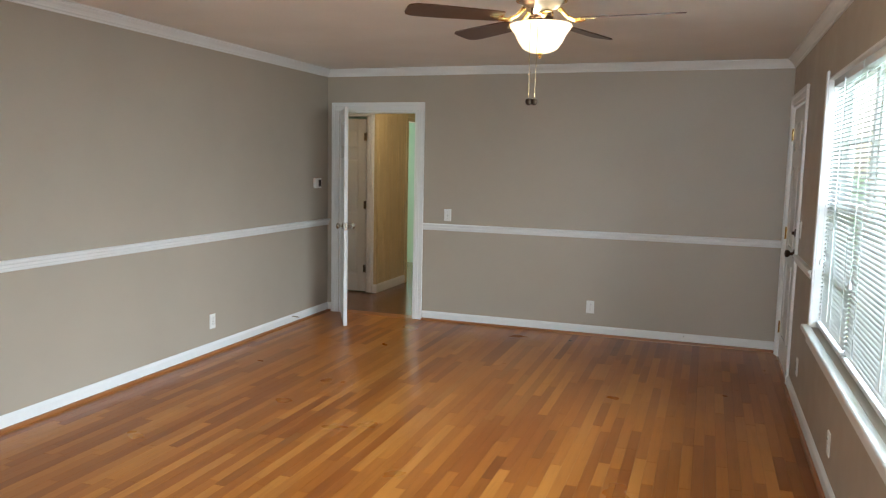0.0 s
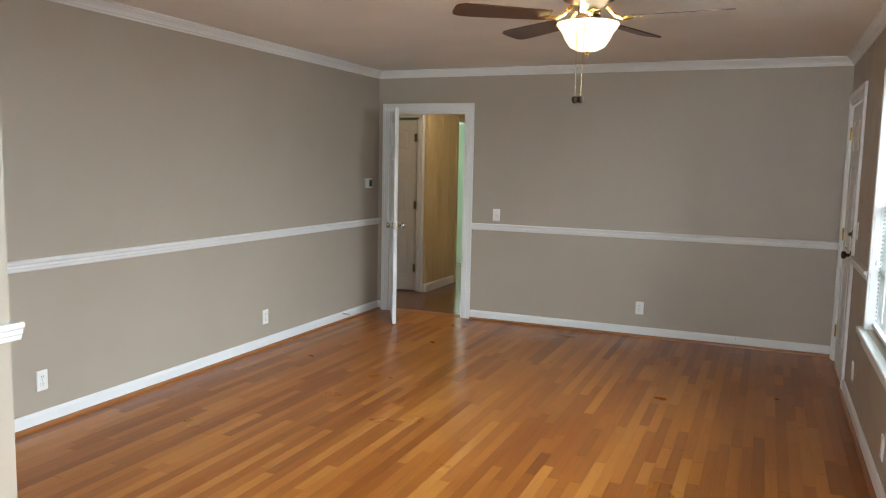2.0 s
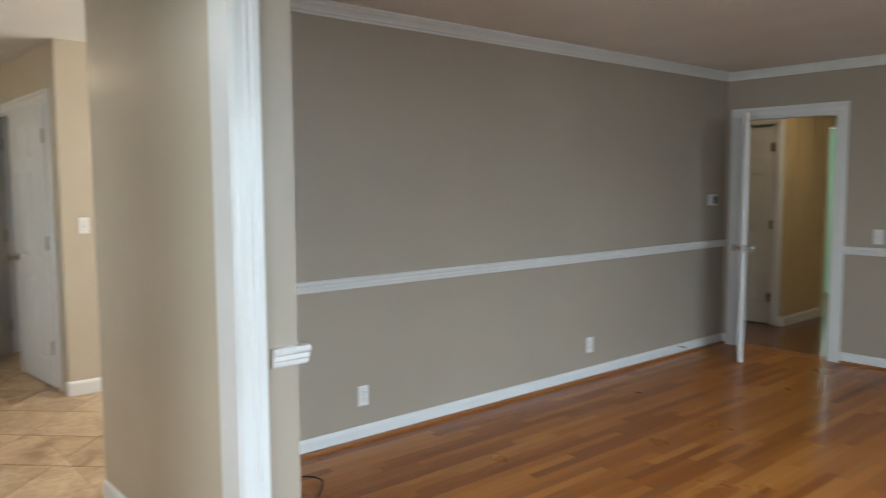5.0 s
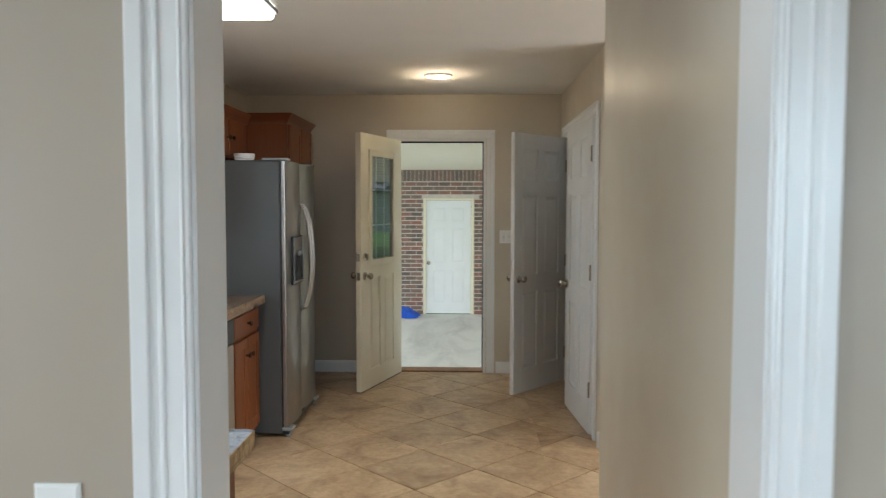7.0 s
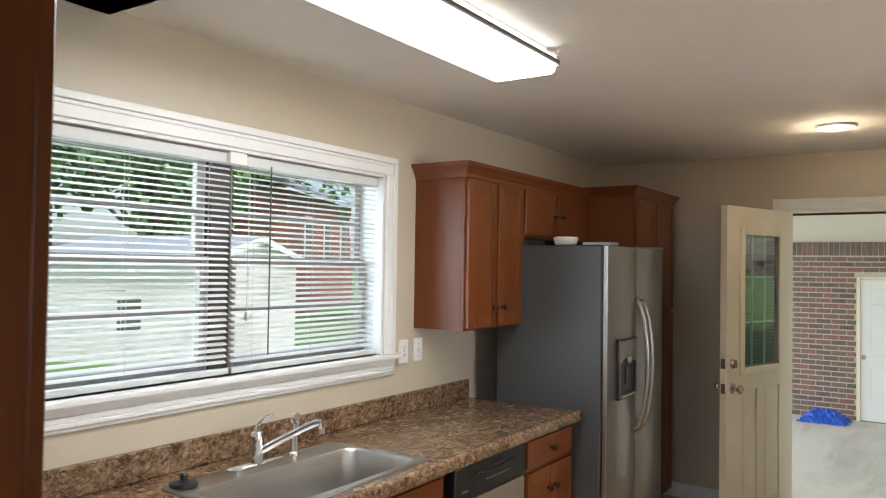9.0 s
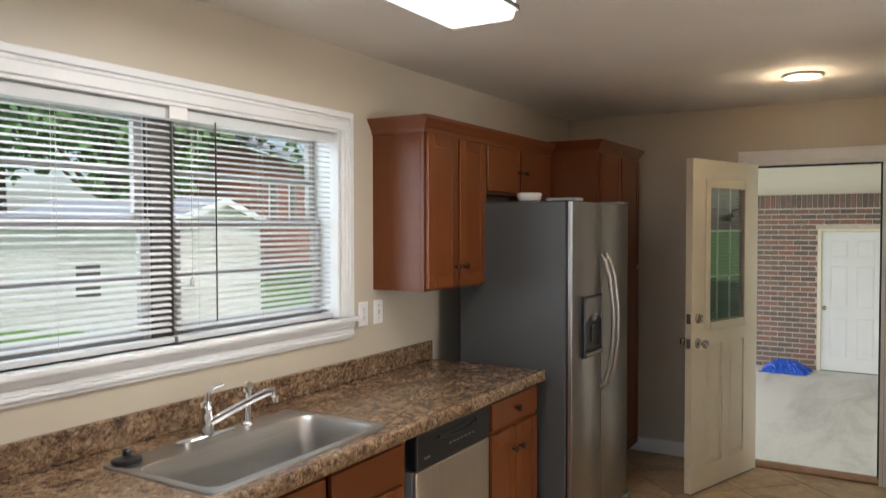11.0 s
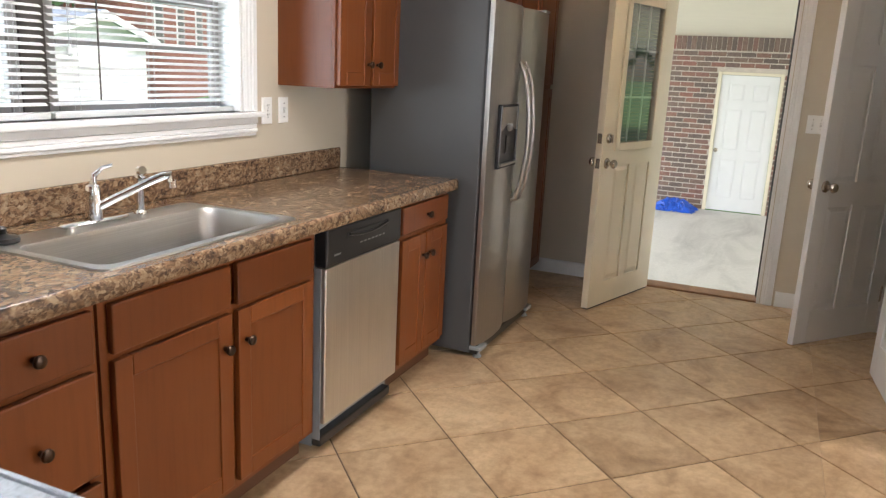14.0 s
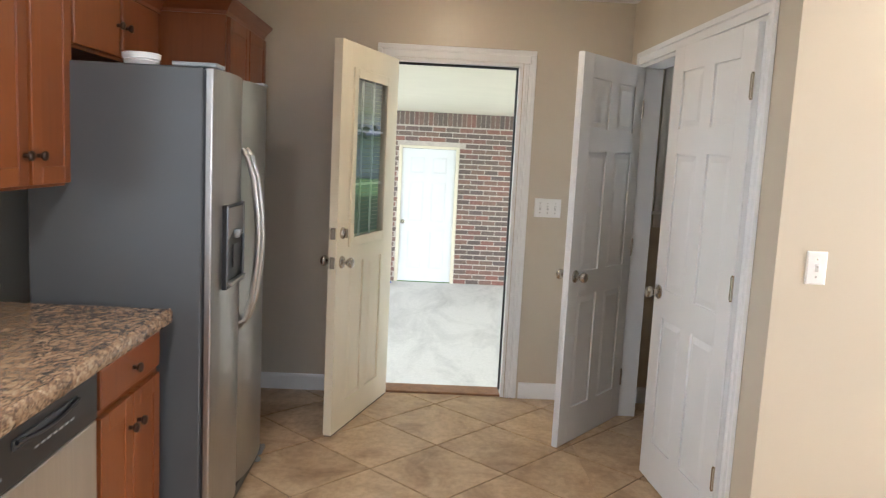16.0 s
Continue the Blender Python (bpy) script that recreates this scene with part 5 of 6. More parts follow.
fan_edge = [(dx0 + 0.013, dz1 - 0.125)] + [(dx0 + 0.03 + (dx1 - dx0 - 0.06) * q / 8, dz1 - 0.125 + 0.032 * math.sin(math.pi * q / 8)) for q in range(9)] + [(dx1 - 0.013, dz1 - 0.125)]
loop = [(dx1 - 0.013, dz1 - 0.013), (dx0 + 0.013, dz1 - 0.013)] + fan_edge
lo = [bm.verts.new((x, 0.700, z)) for x, z in loop]
hi = [bm.verts.new((x, 0.7195, z)) for x, z in loop]
bm.faces.new(lo)
bm.faces.new(hi[::-1])
for q in range(len(loop)):
    w = (q + 1) % len(loop)
    bm.faces.new((lo[q], lo[w], hi[w], hi[q]))
bmesh.ops.recalc_face_normals(bm, faces=bm.faces)
part("control_panel", bm, M_STEEL, d1, "steel-grey dispenser control panel")
part("cavity", box(dx0 + 0.013, dx1 - 0.013, 0.702, 0.7125, dz0 + 0.013, dz1 - 0.07), M_BLACK, d1)
part("paddle", box(dx0 + 0.10, dx1 - 0.10, 0.713, 0.7185, dz0 + 0.07, dz0 + 0.16, 0.003), M_BLACK, d1)
part("drip_tray", box(dx0 + 0.014, dx1 - 0.014, 0.713, 0.735, dz0 + 0.013, dz0 + 0.027, 0.004, 2), M_STEEL, d1, "steel-grey drip tray")
part("spout", lathe(bmesh.new(), [(0.018, dz1 - 0.095), (0.016, dz1 - 0.12), (0.007, dz1 - 0.13)], 14, "z", ((dx0 + dx1) / 2, 0.722, 0)), M_GREY, d1, "", True)
for leaf in (d1, d2):
    for o in leaf.children:
        if o.name.split(".")[0] != "door_edge":
            o.location.y = -0.05
part("grille", box(0.02, FW - 0.02, 0.55, 0.64, 0.02, 0.07, 0.006), M_BLACK, fr)
for x in (0.05, FW - 0.05):
    ft = part("foot", lathe(bmesh.new(), [(0.022, 0), (0.024, 0.006), (0.012, 0.02), (0.01, 0.055)], 14, "z", (x, 0.63, 0)), M_GREY, fr, "", True)
    part("hinge_bracket", box(x - 0.045, x + 0.045, 0.58, 0.665, 0.045, 0.068, 0.006), M_GREY, fr)
for x0, x1 in ((0.01, 0.09), (FW - 0.12, FW - 0.01)):
    part("hinge_cover", box(x0, x1, 0.49, 0.645, 1.753, 1.768, 0.005), M_GREY, fr)
cup = thing("bowl", (-5.79, 0.444, 1.753), "stack of small white bowls on the fridge", "bowl")
part("body", lathe(bmesh.new(), [(0.045, 0), (0.055, 0.004), (0.062, 0.018), (0.058, 0.022), (0.064, 0.026), (0.066, 0.044), (0.058, 0.047), (0.05, 0.03), (0.01, 0.026)], 24), M_PLATE, cup, "", True)

# ---- lamps and fittings ----
FZ = CZ + 0.034       # datum of the fan parts below the housing
fan = thing("ceiling_fan", (-0.648, 4.52, 0.0), "bronze five-blade ceiling fan with a lit alabaster bowl", "ceiling fan")
part("canopy", lathe(bmesh.new(), [(0.085, CZ - 0.001), (0.09, CZ - 0.012), (0.088, CZ - 0.03), (0.05, CZ - 0.034)], 32), M_BRONZE, fan, "", True)
part("housing", lathe(bmesh.new(), [(0.05, CZ - 0.034), (0.122, CZ - 0.036), (0.13, CZ - 0.045), (0.132, FZ - 0.11), (0.118, FZ - 0.135), (0.085, FZ - 0.155), (0.04, FZ - 0.16)], 32), M_BRONZE, fan, "", True)
part("trim_ring", lathe(bmesh.new(), [(0.119, FZ - 0.128), (0.124, FZ - 0.131), (0.124, FZ - 0.137), (0.11, FZ - 0.14)], 32), M_BRASS, fan, "antique brass ring", True)
part("switch_housing", lathe(bmesh.new(), [(0.035, FZ - 0.16), (0.05, FZ - 0.17), (0.052, FZ - 0.205), (0.06, FZ - 0.21), (0.06, FZ - 0.222), (0.03, FZ - 0.23)], 28), M_BRONZE, fan, "", True)
part("fitter", lathe(bmesh.new(), [(0.03, FZ - 0.228), (0.058, FZ - 0.230), (0.062, FZ - 0.238), (0.05, FZ - 0.246), (0.012, FZ - 0.248)], 32), M_BRASS, fan, "antique brass fitter", True)
bowl = loft(bmesh.new(), [[(r * math.cos(radians(10 * q)), r * math.sin(radians(10 * q)), FZ - h) for q in range(36)] for r, h in
                         ((0.144, 0.252), (0.149, 0.248), (0.151, 0.252), (0.145, 0.264), (0.123, 0.292), (0.106, 0.328), (0.083, 0.360), (0.05, 0.376), (0.012, 0.381))])
part("bowl", bowl, M_BOWL, fan, "lit alabaster glass bowl", True)
part("finial", lathe(bmesh.new(), [(0.012, FZ - 0.381), (0.014, FZ - 0.386), (0.006, FZ - 0.392), (0.009, FZ - 0.398), (0.003, FZ - 0.407)], 14), M_BRASS, fan, "", True)
for i in range(5):
    a = radians(-1 + 72 * i)
    R = Matrix.Rotation(a, 4, "Z") @ Matrix.Translation((0, 0, FZ - 0.22))
    T = R @ Matrix.Rotation(radians(11), 4, "X")
    bm = bmesh.new()
    prof = [(0.20, 0.052), (0.24, 0.058), (0.40, 0.066), (0.56, 0.072), (0.63, 0.070), (0.66, 0.055), (0.668, 0.03)]
    loop = [(x, y) for x, y in prof] + [(0.668, -0.03)] + [(x, -y) for x, y in prof[::-1][1:]]
    lo = [bm.verts.new(T @ Vector((x, y, -0.003))) for x, y in loop]
    hi = [bm.verts.new(T @ Vector((x, y, 0.003))) for x, y in loop]
    bm.faces.new(lo[::-1])
    bm.faces.new(hi)
    for k in range(len(loop)):
        j = (k + 1) % len(loop)
        bm.faces.new((lo[k], lo[j], hi[j], hi[k]))
    bmesh.ops.recalc_face_normals(bm, faces=bm.faces)
    b = part("blade", bm, M_BLADE, fan)
    bm = tube(bmesh.new(), [R @ Vector(p) for p in ((0.09, 0, 0.045), (0.13, 0.012, 0.004), (0.17, 0.0, -0.014), (0.215, -0.01, -0.008))], [0.012, 0.009, 0.010, 0.012], 8)
    for q in ((0.20, 0.24, -0.034, 0.034),):
        vs = [bm.verts.new(T @ Vector(p)) for p in ((q[0], q[2], -0.0035), (q[1] + 0.02, 0, -0.0035), (q[0], q[3], -0.0035), (q[0], q[2], -0.009), (q[1] + 0.02, 0, -0.009), (q[0], q[3], -0.009))]
        for fidx in ((0, 1, 2), (5, 4, 3), (0, 3, 4, 1), (1, 4, 5, 2), (2, 5, 3, 0)):
            bm.faces.new([vs[k] for k in fidx])
    part("blade_iron", bm, M_BRASS, fan, "antique brass blade iron")
for dx, dy in ((-0.012, 0.0), (0.014, 0.004)):
    part("pull_chain", tube(bmesh.new(), [(dx * 2, dy - 0.05, FZ - 0.22), (dx * 1.4, dy - 0.156, FZ - 0.262), (dx, dy - 0.158, 1.83)], 0.0012, 5), M_BRASS, fan)
    part("chain_fob", lathe(bmesh.new(), [(0.004, 1.835), (0.014, 1.83), (0.016, 1.818), (0.013, 1.806), (0.004, 1.80)], 14, "z", (dx, dy - 0.158, 0)), M_BRONZE, fan, "dark wooden fob", True)

flu = thing("fluorescent_light", (-3.92, 0.835, KZ), "long wraparound fluorescent ceiling light, lit", "ceiling light")
part("base", box(-0.60, 0.60, -0.10, 0.10, -0.035, -0.001, 0.004), M_TRIM, flu)
bm = bmesh.new()
pr = [(-0.135, -0.036), (-0.138, -0.058), (-0.128, -0.094), (-0.11, -0.100), (0.11, -0.100), (0.128, -0.094), (0.138, -0.058), (0.135, -0.036)]
a = [bm.verts.new((-0.605, y, z)) for y, z in pr]
b = [bm.verts.new((0.605, y, z)) for y, z in pr]
for k in range(len(pr)):
    j = (k + 1) % len(pr)
    bm.faces.new((a[k], a[j], b[j], b[k]))
bm.faces.new(a[::-1])
bm.faces.new(b)
bmesh.ops.recalc_face_normals(bm, faces=bm.faces)
part("lens", bm, M_TUBE, flu, "lit acrylic lens")
for x in (-0.612, 0.606):
    for z0, z1, w in ((-0.075, -0.060, 0.148), (-0.035, -0.015, 0.145), (-0.104, -0.092, 0.122)):
        part("end_clip", box(x, x + 0.006, -w, w, z0, z1, 0.001, 1), M_NICKEL, flu)
for s in (-1, 1):
    part("side_rail", box(-0.608, 0.608, min(s * 0.1382, s * 0.148), max(s * 0.1382, s * 0.148), -0.066, -0.054), M_FRAME, flu, "dark metal side rail")

can = thing("downlight", (-6.627, 1.645, KZ), "round recessed ceiling downlight, lit", "ceiling light")
part("trim_ring", lathe(bmesh.new(), [(0.105, -0.001), (0.107, -0.007), (0.095, -0.016), (0.082, -0.012), (0.080, -0.002)], 32), M_TRIM, can, "", True)
part("lens", lathe(bmesh.new(), [(0.079, -0.003), (0.075, -0.010), (0.04, -0.017), (0.005, -0.018)], 32), M_CANGLOW, can, "lit lens", True)
# unseen downlights, added over the nook and hall lamps
copy_thing(can, pose(-4.6, 3.6, KZ))
copy_thing(can, pose(-2.6, 8.35, CZ))


def plate(name, at, turn, label, category, kind_, gangs=1):
    """A wall plate: back at y=0, facing -y before the turn."""
    ob = thing(name, at, label, category, turn, "wall plates")
    w = 0.07 + (gangs - 1) * 0.046
    part("cover", loft(bmesh.new(), [[(x, 0, z) for x, z in ((-w / 2, -0.057), (w / 2, -0.057), (w / 2, 0.057), (-w / 2, 0.057))], [(x, -0.004, z) for x, z in ((-w / 2, -0.057), (w / 2, -0.057), (w / 2, 0.057), (-w / 2, 0.057))], [(x, -0.0065, z) for x, z in ((-w / 2 + 0.005, -0.052), (w / 2 - 0.005, -0.052), (w / 2 - 0.005, 0.052), (-w / 2 + 0.005, 0.052))]]), M_PLATE, ob)
    for g in range(gangs):
        x = (g - (gangs - 1) / 2) * 0.046
        if kind_ == "switch":
            # flat pad, greyed to give the shading round the toggle
            part("slot", box(x - 0.006, x + 0.006, -0.0075, -0.0062, -0.013, 0.013), M_SLOTSHADE, ob)
            part("toggle", box(x - 0.004, x + 0.004, -0.019, -0.0076, 0.001, 0.011, 0.002, 1), M_PLATE, ob)
        elif kind_ == "outlet":
            for z in (0.02, -0.02):
                r = part("receptacle", lathe(bmesh.new(), [(0.017, -0.0062), (0.0165, -0.0085), (0.004, -0.0086)], 20, "y", (x, 0, z)), M_PLATE, ob, "", True)
                for dx in (-0.006, 0.006):
                    part("slot", box(x + dx - 0.0012, x + dx + 0.0012, -0.0095, -0.0088, z - 0.001, z + 0.008), M_SLOT, ob)
                part("slot", lathe(bmesh.new(), [(0.0024, -0.0088), (0.0024, -0.0094)], 10, "y", (x, 0, z - 0.008)), M_SLOT, ob)
        for z in ((0.03, -0.03) if kind_ == "switch" else (0.0,)):
            part("screw", lathe(bmesh.new(), [(0.003, -0.0062), (0.003, -0.0078), (0.001, -0.008)], 10, "y", (x, 0, z)), M_NICKEL, ob)
    return ob


plate("light_switch", (-2.163, YF, 1.03), 0, "white toggle switch plate on the taupe wall", "light switch", "switch")
plate("outlet", (-0.786, YF, 0.258), 0, "white duplex outlet on the taupe wall", "outlet", "outlet")
plate("outlet", (XL, 5.722, 0.255), 90, "white duplex outlet on the taupe wall", "outlet", "outlet")
plate("outlet", (XL, 3.681, 0.26), 90, "white duplex outlet on the taupe wall", "outlet", "outlet")
plate("light_switch", (XO, 1.243, 1.003), 90, "white toggle switch plate beside the kitchen opening", "light switch", "switch")
plate("outlet", (XR, 4.70, 0.24), -90, "white duplex outlet below the window", "outlet", "outlet")
plate("outlet", (XR, 6.1, 0.26), -90, "white duplex outlet below the window", "outlet", "outlet")
plate("light_switch", (XR, 6.47, 1.12), -90, "white toggle switch plate by the front door", "light switch", "switch")
plate("outlet", (-5.03, YS, 1.215), 180, "white duplex outlet above the counter", "outlet", "outlet")
plate("light_switch", (-5.15, YS, 1.215), 180, "white toggle switch plate above the counter", "light switch", "switch")
plate("light_switch", (XW, 2.225, 1.20), 90, "white triple toggle switch plate by the back door", "light switch", "switch", 3)
plate("light_switch", (XN, 2.81, 1.178), 90, "white toggle switch plate near the closet", "light switch", "switch")
th = thing("thermostat", (XL, 7.385, 1.30), "small white wall thermostat with a dark display", "thermostat", 90)
part("body", box(-0.062, 0.062, -0.026, 0, -0.048, 0.048, 0.006), M_PLATE, th)
part("display", box(-0.002, 0.05, -0.0275, -0.0262, -0.032, 0.034), M_SLOT, th, "dark display")
for at, turn in (((XL + 0.015, 6.9, 0.075), 90), ((0.03, YF - 0.015, 0.07), 0)):
    ds = thing("door_stop", at, "brass spring door stop on the baseboard", "door stop", turn)
    part("spring", tube(bmesh.new(), [(0, 0, 0), (0, -0.07, 0.0)], 0.005, 8), M_NICKEL, ds)
    part("tip", tube(bmesh.new(), [(0, -0.07, 0), (0, -0.082, 0)], 0.008, 8), M_PLATE, ds)

cable = thing("cable", (-3.10, 3.10, 0.0), "black coiled cable end lying on the oak floor", "cable")
part("lead", tube(bmesh.new(), [(-0.12 + 0.30 * u, 0.10 * math.sin(3.0 * u) - 0.06 * u, 0.006 + 0.012 * math.sin(math.pi * u)) for u in [i / 14 for i in range(15)]], 0.0045, 8), M_BLACK, cable, "", True)
part("plug", tube(bmesh.new(), [(0.18, -0.046, 0.007), (0.205, -0.062, 0.007)], 0.0065, 8), M_NICKEL, cable)

# ---- carport ----
structure("carport_slab", box(GX, XW - 0.15, -2.5, 7.2, GZ - 0.15, GZ), M_CONC, "stained concrete carport floor", "floor")
structure("carport_step", box(XW - 0.65, XW - 0.152, 0.6, 2.6, GZ, -0.22, 0.01), M_CONC, "concrete step below the back door", "step")
structure("ceiling_carport", box(GX - 0.3, XW - 0.152, -2.7, 7.4, GC, GC + 0.12), M_SOFFIT, "cream boarded carport ceiling", "ceiling")
bm = bmesh.new()
bx(bm, GX - 0.1, XW - 0.152, -2.75, -2.5, GC - 0.16, GC - 0.001)
bx(bm, GX - 0.1, XW - 0.152, 7.2, 7.45, GC - 0.16, GC - 0.001)
structure("carport_beam", bm, M_TRIM, "white carport edge beam", "beam")
GD = (1.13, 1.935)          # carport door opening, in y
GH = GZ + 2.038
carport_wall = wall_x("wall_carport", GX - 0.25, GX - 0.008, -2.5, 6.2, GZ, GC, [(GD[0] - 0.05, GD[1] + 0.05, GZ, GH + 0.04)], M_MORTAR, "red and brown brick carport wall")
bm = bmesh.new()
for y0, y1, z0, z1 in ((GD[0] - 0.05, GD[0], GZ, GH + 0.04), (GD[1], GD[1] + 0.05, GZ, GH + 0.04), (GD[0], GD[1], GH, GH + 0.04)):
    bx(bm, GX - 0.12, GX + 0.008, y0, y1, z0, z1, 0.004, 1)
structure("trim_carport_door", bm, M_CREAM, "cream painted door frame in the brick wall", "door frame")
gd = thing("storage_door", (GX - 0.06, GD[1] - 0.003, GZ), "white six-panel carport storage door, closed", "door", -90)
six_panel(gd, GD[1] - GD[0] - 0.006, GH - GZ - 0.004, 0.04)
knob(gd, 0.76, 0.04, 0.92, 1)

brick_me = part("brick", box(-0.092, 0.0, 0, 0.194, 0, 0.0585, 0.003, 1), M_BRICK, carport_wall)
brick_me.location = (GX, 6.0, GZ + 0.004)
soldier = part("brick", box(-0.092, 0.0, 0, 0.062, 0, 0.194, 0.003, 1), M_BRICK, carport_wall)
soldier.location = (GX, 6.0, GC - 0.198)
rest = bmesh.new()
n_br = 0
top = GC - 0.205
row = 0
z = GZ + 0.005
while z + 0.058 < top:
    y = -2.5 + (0.1015 if row % 2 else 0.0)
    while y + 0.194 < 6.2:
        clash = y + 0.2 > GD[0] - 0.052 and y - 0.006 < GD[1] + 0.052 and z < GH + 0.04
        if not clash:
            if 0.30 < y < 2.75 and n_br < 270:
                b = new("brick", brick_me.data)
                b.parent, b.location = carport_wall, (GX + random.uniform(-0.002, 0.002), y, z)
                n_br += 1
            else:
                bx(rest, GX - 0.092, GX + random.uniform(-0.002, 0.002), y, y + 0.194, z, z + 0.0585)
        y += 0.2035
    z += 0.0762 * (top - GZ - 0.005) / (round((top - GZ - 0.005) / 0.0762) * 0.0762)
    row += 1
# cut bricks beside the door frame
for r in range(row):
    zz = GZ + 0.005 + r * (top - GZ - 0.005) / row
    if zz < GH + 0.03:
        off = 0.1015 if r % 2 else 0.0
        k = math.floor((GD[0] - 0.052 + 2.5 - off) / 0.2035)
        y0 = -2.5 + off + k * 0.2035
        if GD[0] - 0.056 - y0 > 0.02:
            bx(rest, GX - 0.092, GX, y0, GD[0] - 0.056, zz, zz + 0.0585)
        k = math.floor((GD[1] + 0.056 + 2.5 - off + 0.006) / 0.2035)
        y1 = -2.5 + off + k * 0.2035 + 0.194
        if y1 - GD[1] - 0.056 > 0.02:
            bx(rest, GX - 0.092, GX, GD[1] + 0.056, y1, zz, zz + 0.0585)
y = -2.5
while y + 0.062 < 6.2:
    if 0.30 < y < 2.75:
        b = new("brick", soldier.data)
        b.parent, b.location = carport_wall, (GX + random.uniform(-0.001, 0.002), y, GC - 0.198)
    else:
        bx(rest, GX - 0.092, GX, y, y + 0.062, GC - 0.198, GC - 0.004)
    y += 0.0715
tagged(part("bricks", rest, M_BRICK, carport_wall), kind="stuff")
# crumpled tarp by the wall
bm = bmesh.new()
bmesh.ops.create_grid(bm, x_segments=26, y_segments=26, size=0.5)
for v in bm.verts:
    x, y = v.co.x, v.co.y
    r = max(abs(x), abs(y)) * 2
    hgt = 0.16 * (1 - r ** 2) + 0.07 * noise.noise(Vector((x * 9, y * 9, 0))) * (1.1 - r) + 0.035 * noise.noise(Vector((x * 23, y * 23, 3)))
    v.co = (x * 0.5, y * 0.62 + 0.05 * noise.noise(Vector((x * 5, y * 5, 9))), max(0.003, hgt))
tarp = tagged(part("tarp", bm, M_TARP), "crumpled blue plastic tarp on the concrete", "tarp")
tarp.location = (GX + 0.32, 0.70, GZ)

# ---- outside ----
bm = bmesh.new()
S_ = 400
vs = [bm.verts.new((x, y, -0.60)) for x, y in ((-S_, -S_), (S_, -S_), (S_, S_), (-S_, S_))]
bm.faces.new(vs)
structure("ground", bm, M_GRASS, "green lawn round the house", "lawn")


def tree(at, h, crown, seed, label="leafy green tree behind the house"):
    rnd = random.Random(seed)
    ob = thing("tree", at, label, "tree", 0, "garden trees")
    pts = [(0, 0, 0), (0.1 * rnd.uniform(-1, 1), 0.1 * rnd.uniform(-1, 1), h * 0.3), (0.3 * rnd.uniform(-1, 1), 0.3 * rnd.uniform(-1, 1), h * 0.6), (0.4 * rnd.uniform(-1, 1), 0.3, h * 0.9)]
    part("trunk", tube(bmesh.new(), pts, [h * 0.035, h * 0.026, h * 0.016, h * 0.005], 8), M_BARK, ob)
    bm = bmesh.new()
    centres = []
    for i in range(7):
        a = rnd.uniform(0, 6.28)
        z0 = h * rnd.uniform(0.3, 0.6)
        tip = (crown * 0.75 * math.cos(a), crown * 0.75 * math.sin(a), z0 + h * rnd.uniform(0.1, 0.3))
        tube(bm, [(0, 0, z0), (tip[0] * 0.5, tip[1] * 0.5, z0 + (tip[2] - z0) * 0.4), tip], [h * 0.012, h * 0.008, h * 0.003], 5)
        centres.append(tip)
    part("limbs", bm, M_BARK, ob)
    for i in range(14):
        a, r = rnd.uniform(0, 6.28), crown * math.sqrt(rnd.random()) * 0.8
        centres.append((r * math.cos(a), r * math.sin(a), h * rnd.uniform(0.38, 0.98)))
    verts, faces = [], []
    for c in centres:
        s = crown * rnd.uniform(0.25, 0.45)
        for i in range(130):
            d = Vector((rnd.gauss(0, 1), rnd.gauss(0, 1), rnd.gauss(0, 0.8))).normalized() * s * rnd.uniform(0.5, 1.0)
            p = Vector(c) + d
            u = Vector((rnd.gauss(0, 1), rnd.gauss(0, 1), rnd.gauss(0, 1))).normalized() * h * 0.022
            w = u.cross(Vector((rnd.gauss(0, 1), rnd.gauss(0, 1), rnd.gauss(0, 1)))).normalized() * h * 0.014
            k = len(verts)
            verts += [p - u, p + w, p + u, p - w]
            faces.append((k, k + 1, k + 2, k + 3))
    me = bpy.data.meshes.new("crown")
    me.from_pydata(verts, [], faces)
    me.materials.append(M_LEAF)
    cr_ = new("crown", me)
    cr_.parent = ob
    return ob


for i, (x, y, h, c) in enumerate(((-8, -19, 9, 3.6), (-13, -22, 10, 4), (-18, -20, 9, 3.8), (-3, -24, 11, 4.2), (-24, -24, 11, 4.5), (-11, -28, 12, 5), (-19, -29, 13, 5), (-27, -15, 9, 4), (4, -26, 11, 4.5))):
    tree((x, y, -0.6), h, c, 10 + i)
for i, (x, y, h, c) in enumerate(((-20, 17, 9, 4), (-26, 13, 9, 4), (-31, 19, 10, 4.5), (-24, 24, 11, 5), (-36, 12, 10, 4.5), (-15, 22, 10, 4.5))):
    tree((x, y, -0.6), h, c, 40 + i)
for i, (x, y, h, c) in enumerate(((7, 3, 6, 2.5), (9, 7, 7, 3), (8, 12, 7, 3))):
    tree((x, y, -0.6), h, c, 60 + i, "leafy green tree in front of the house")


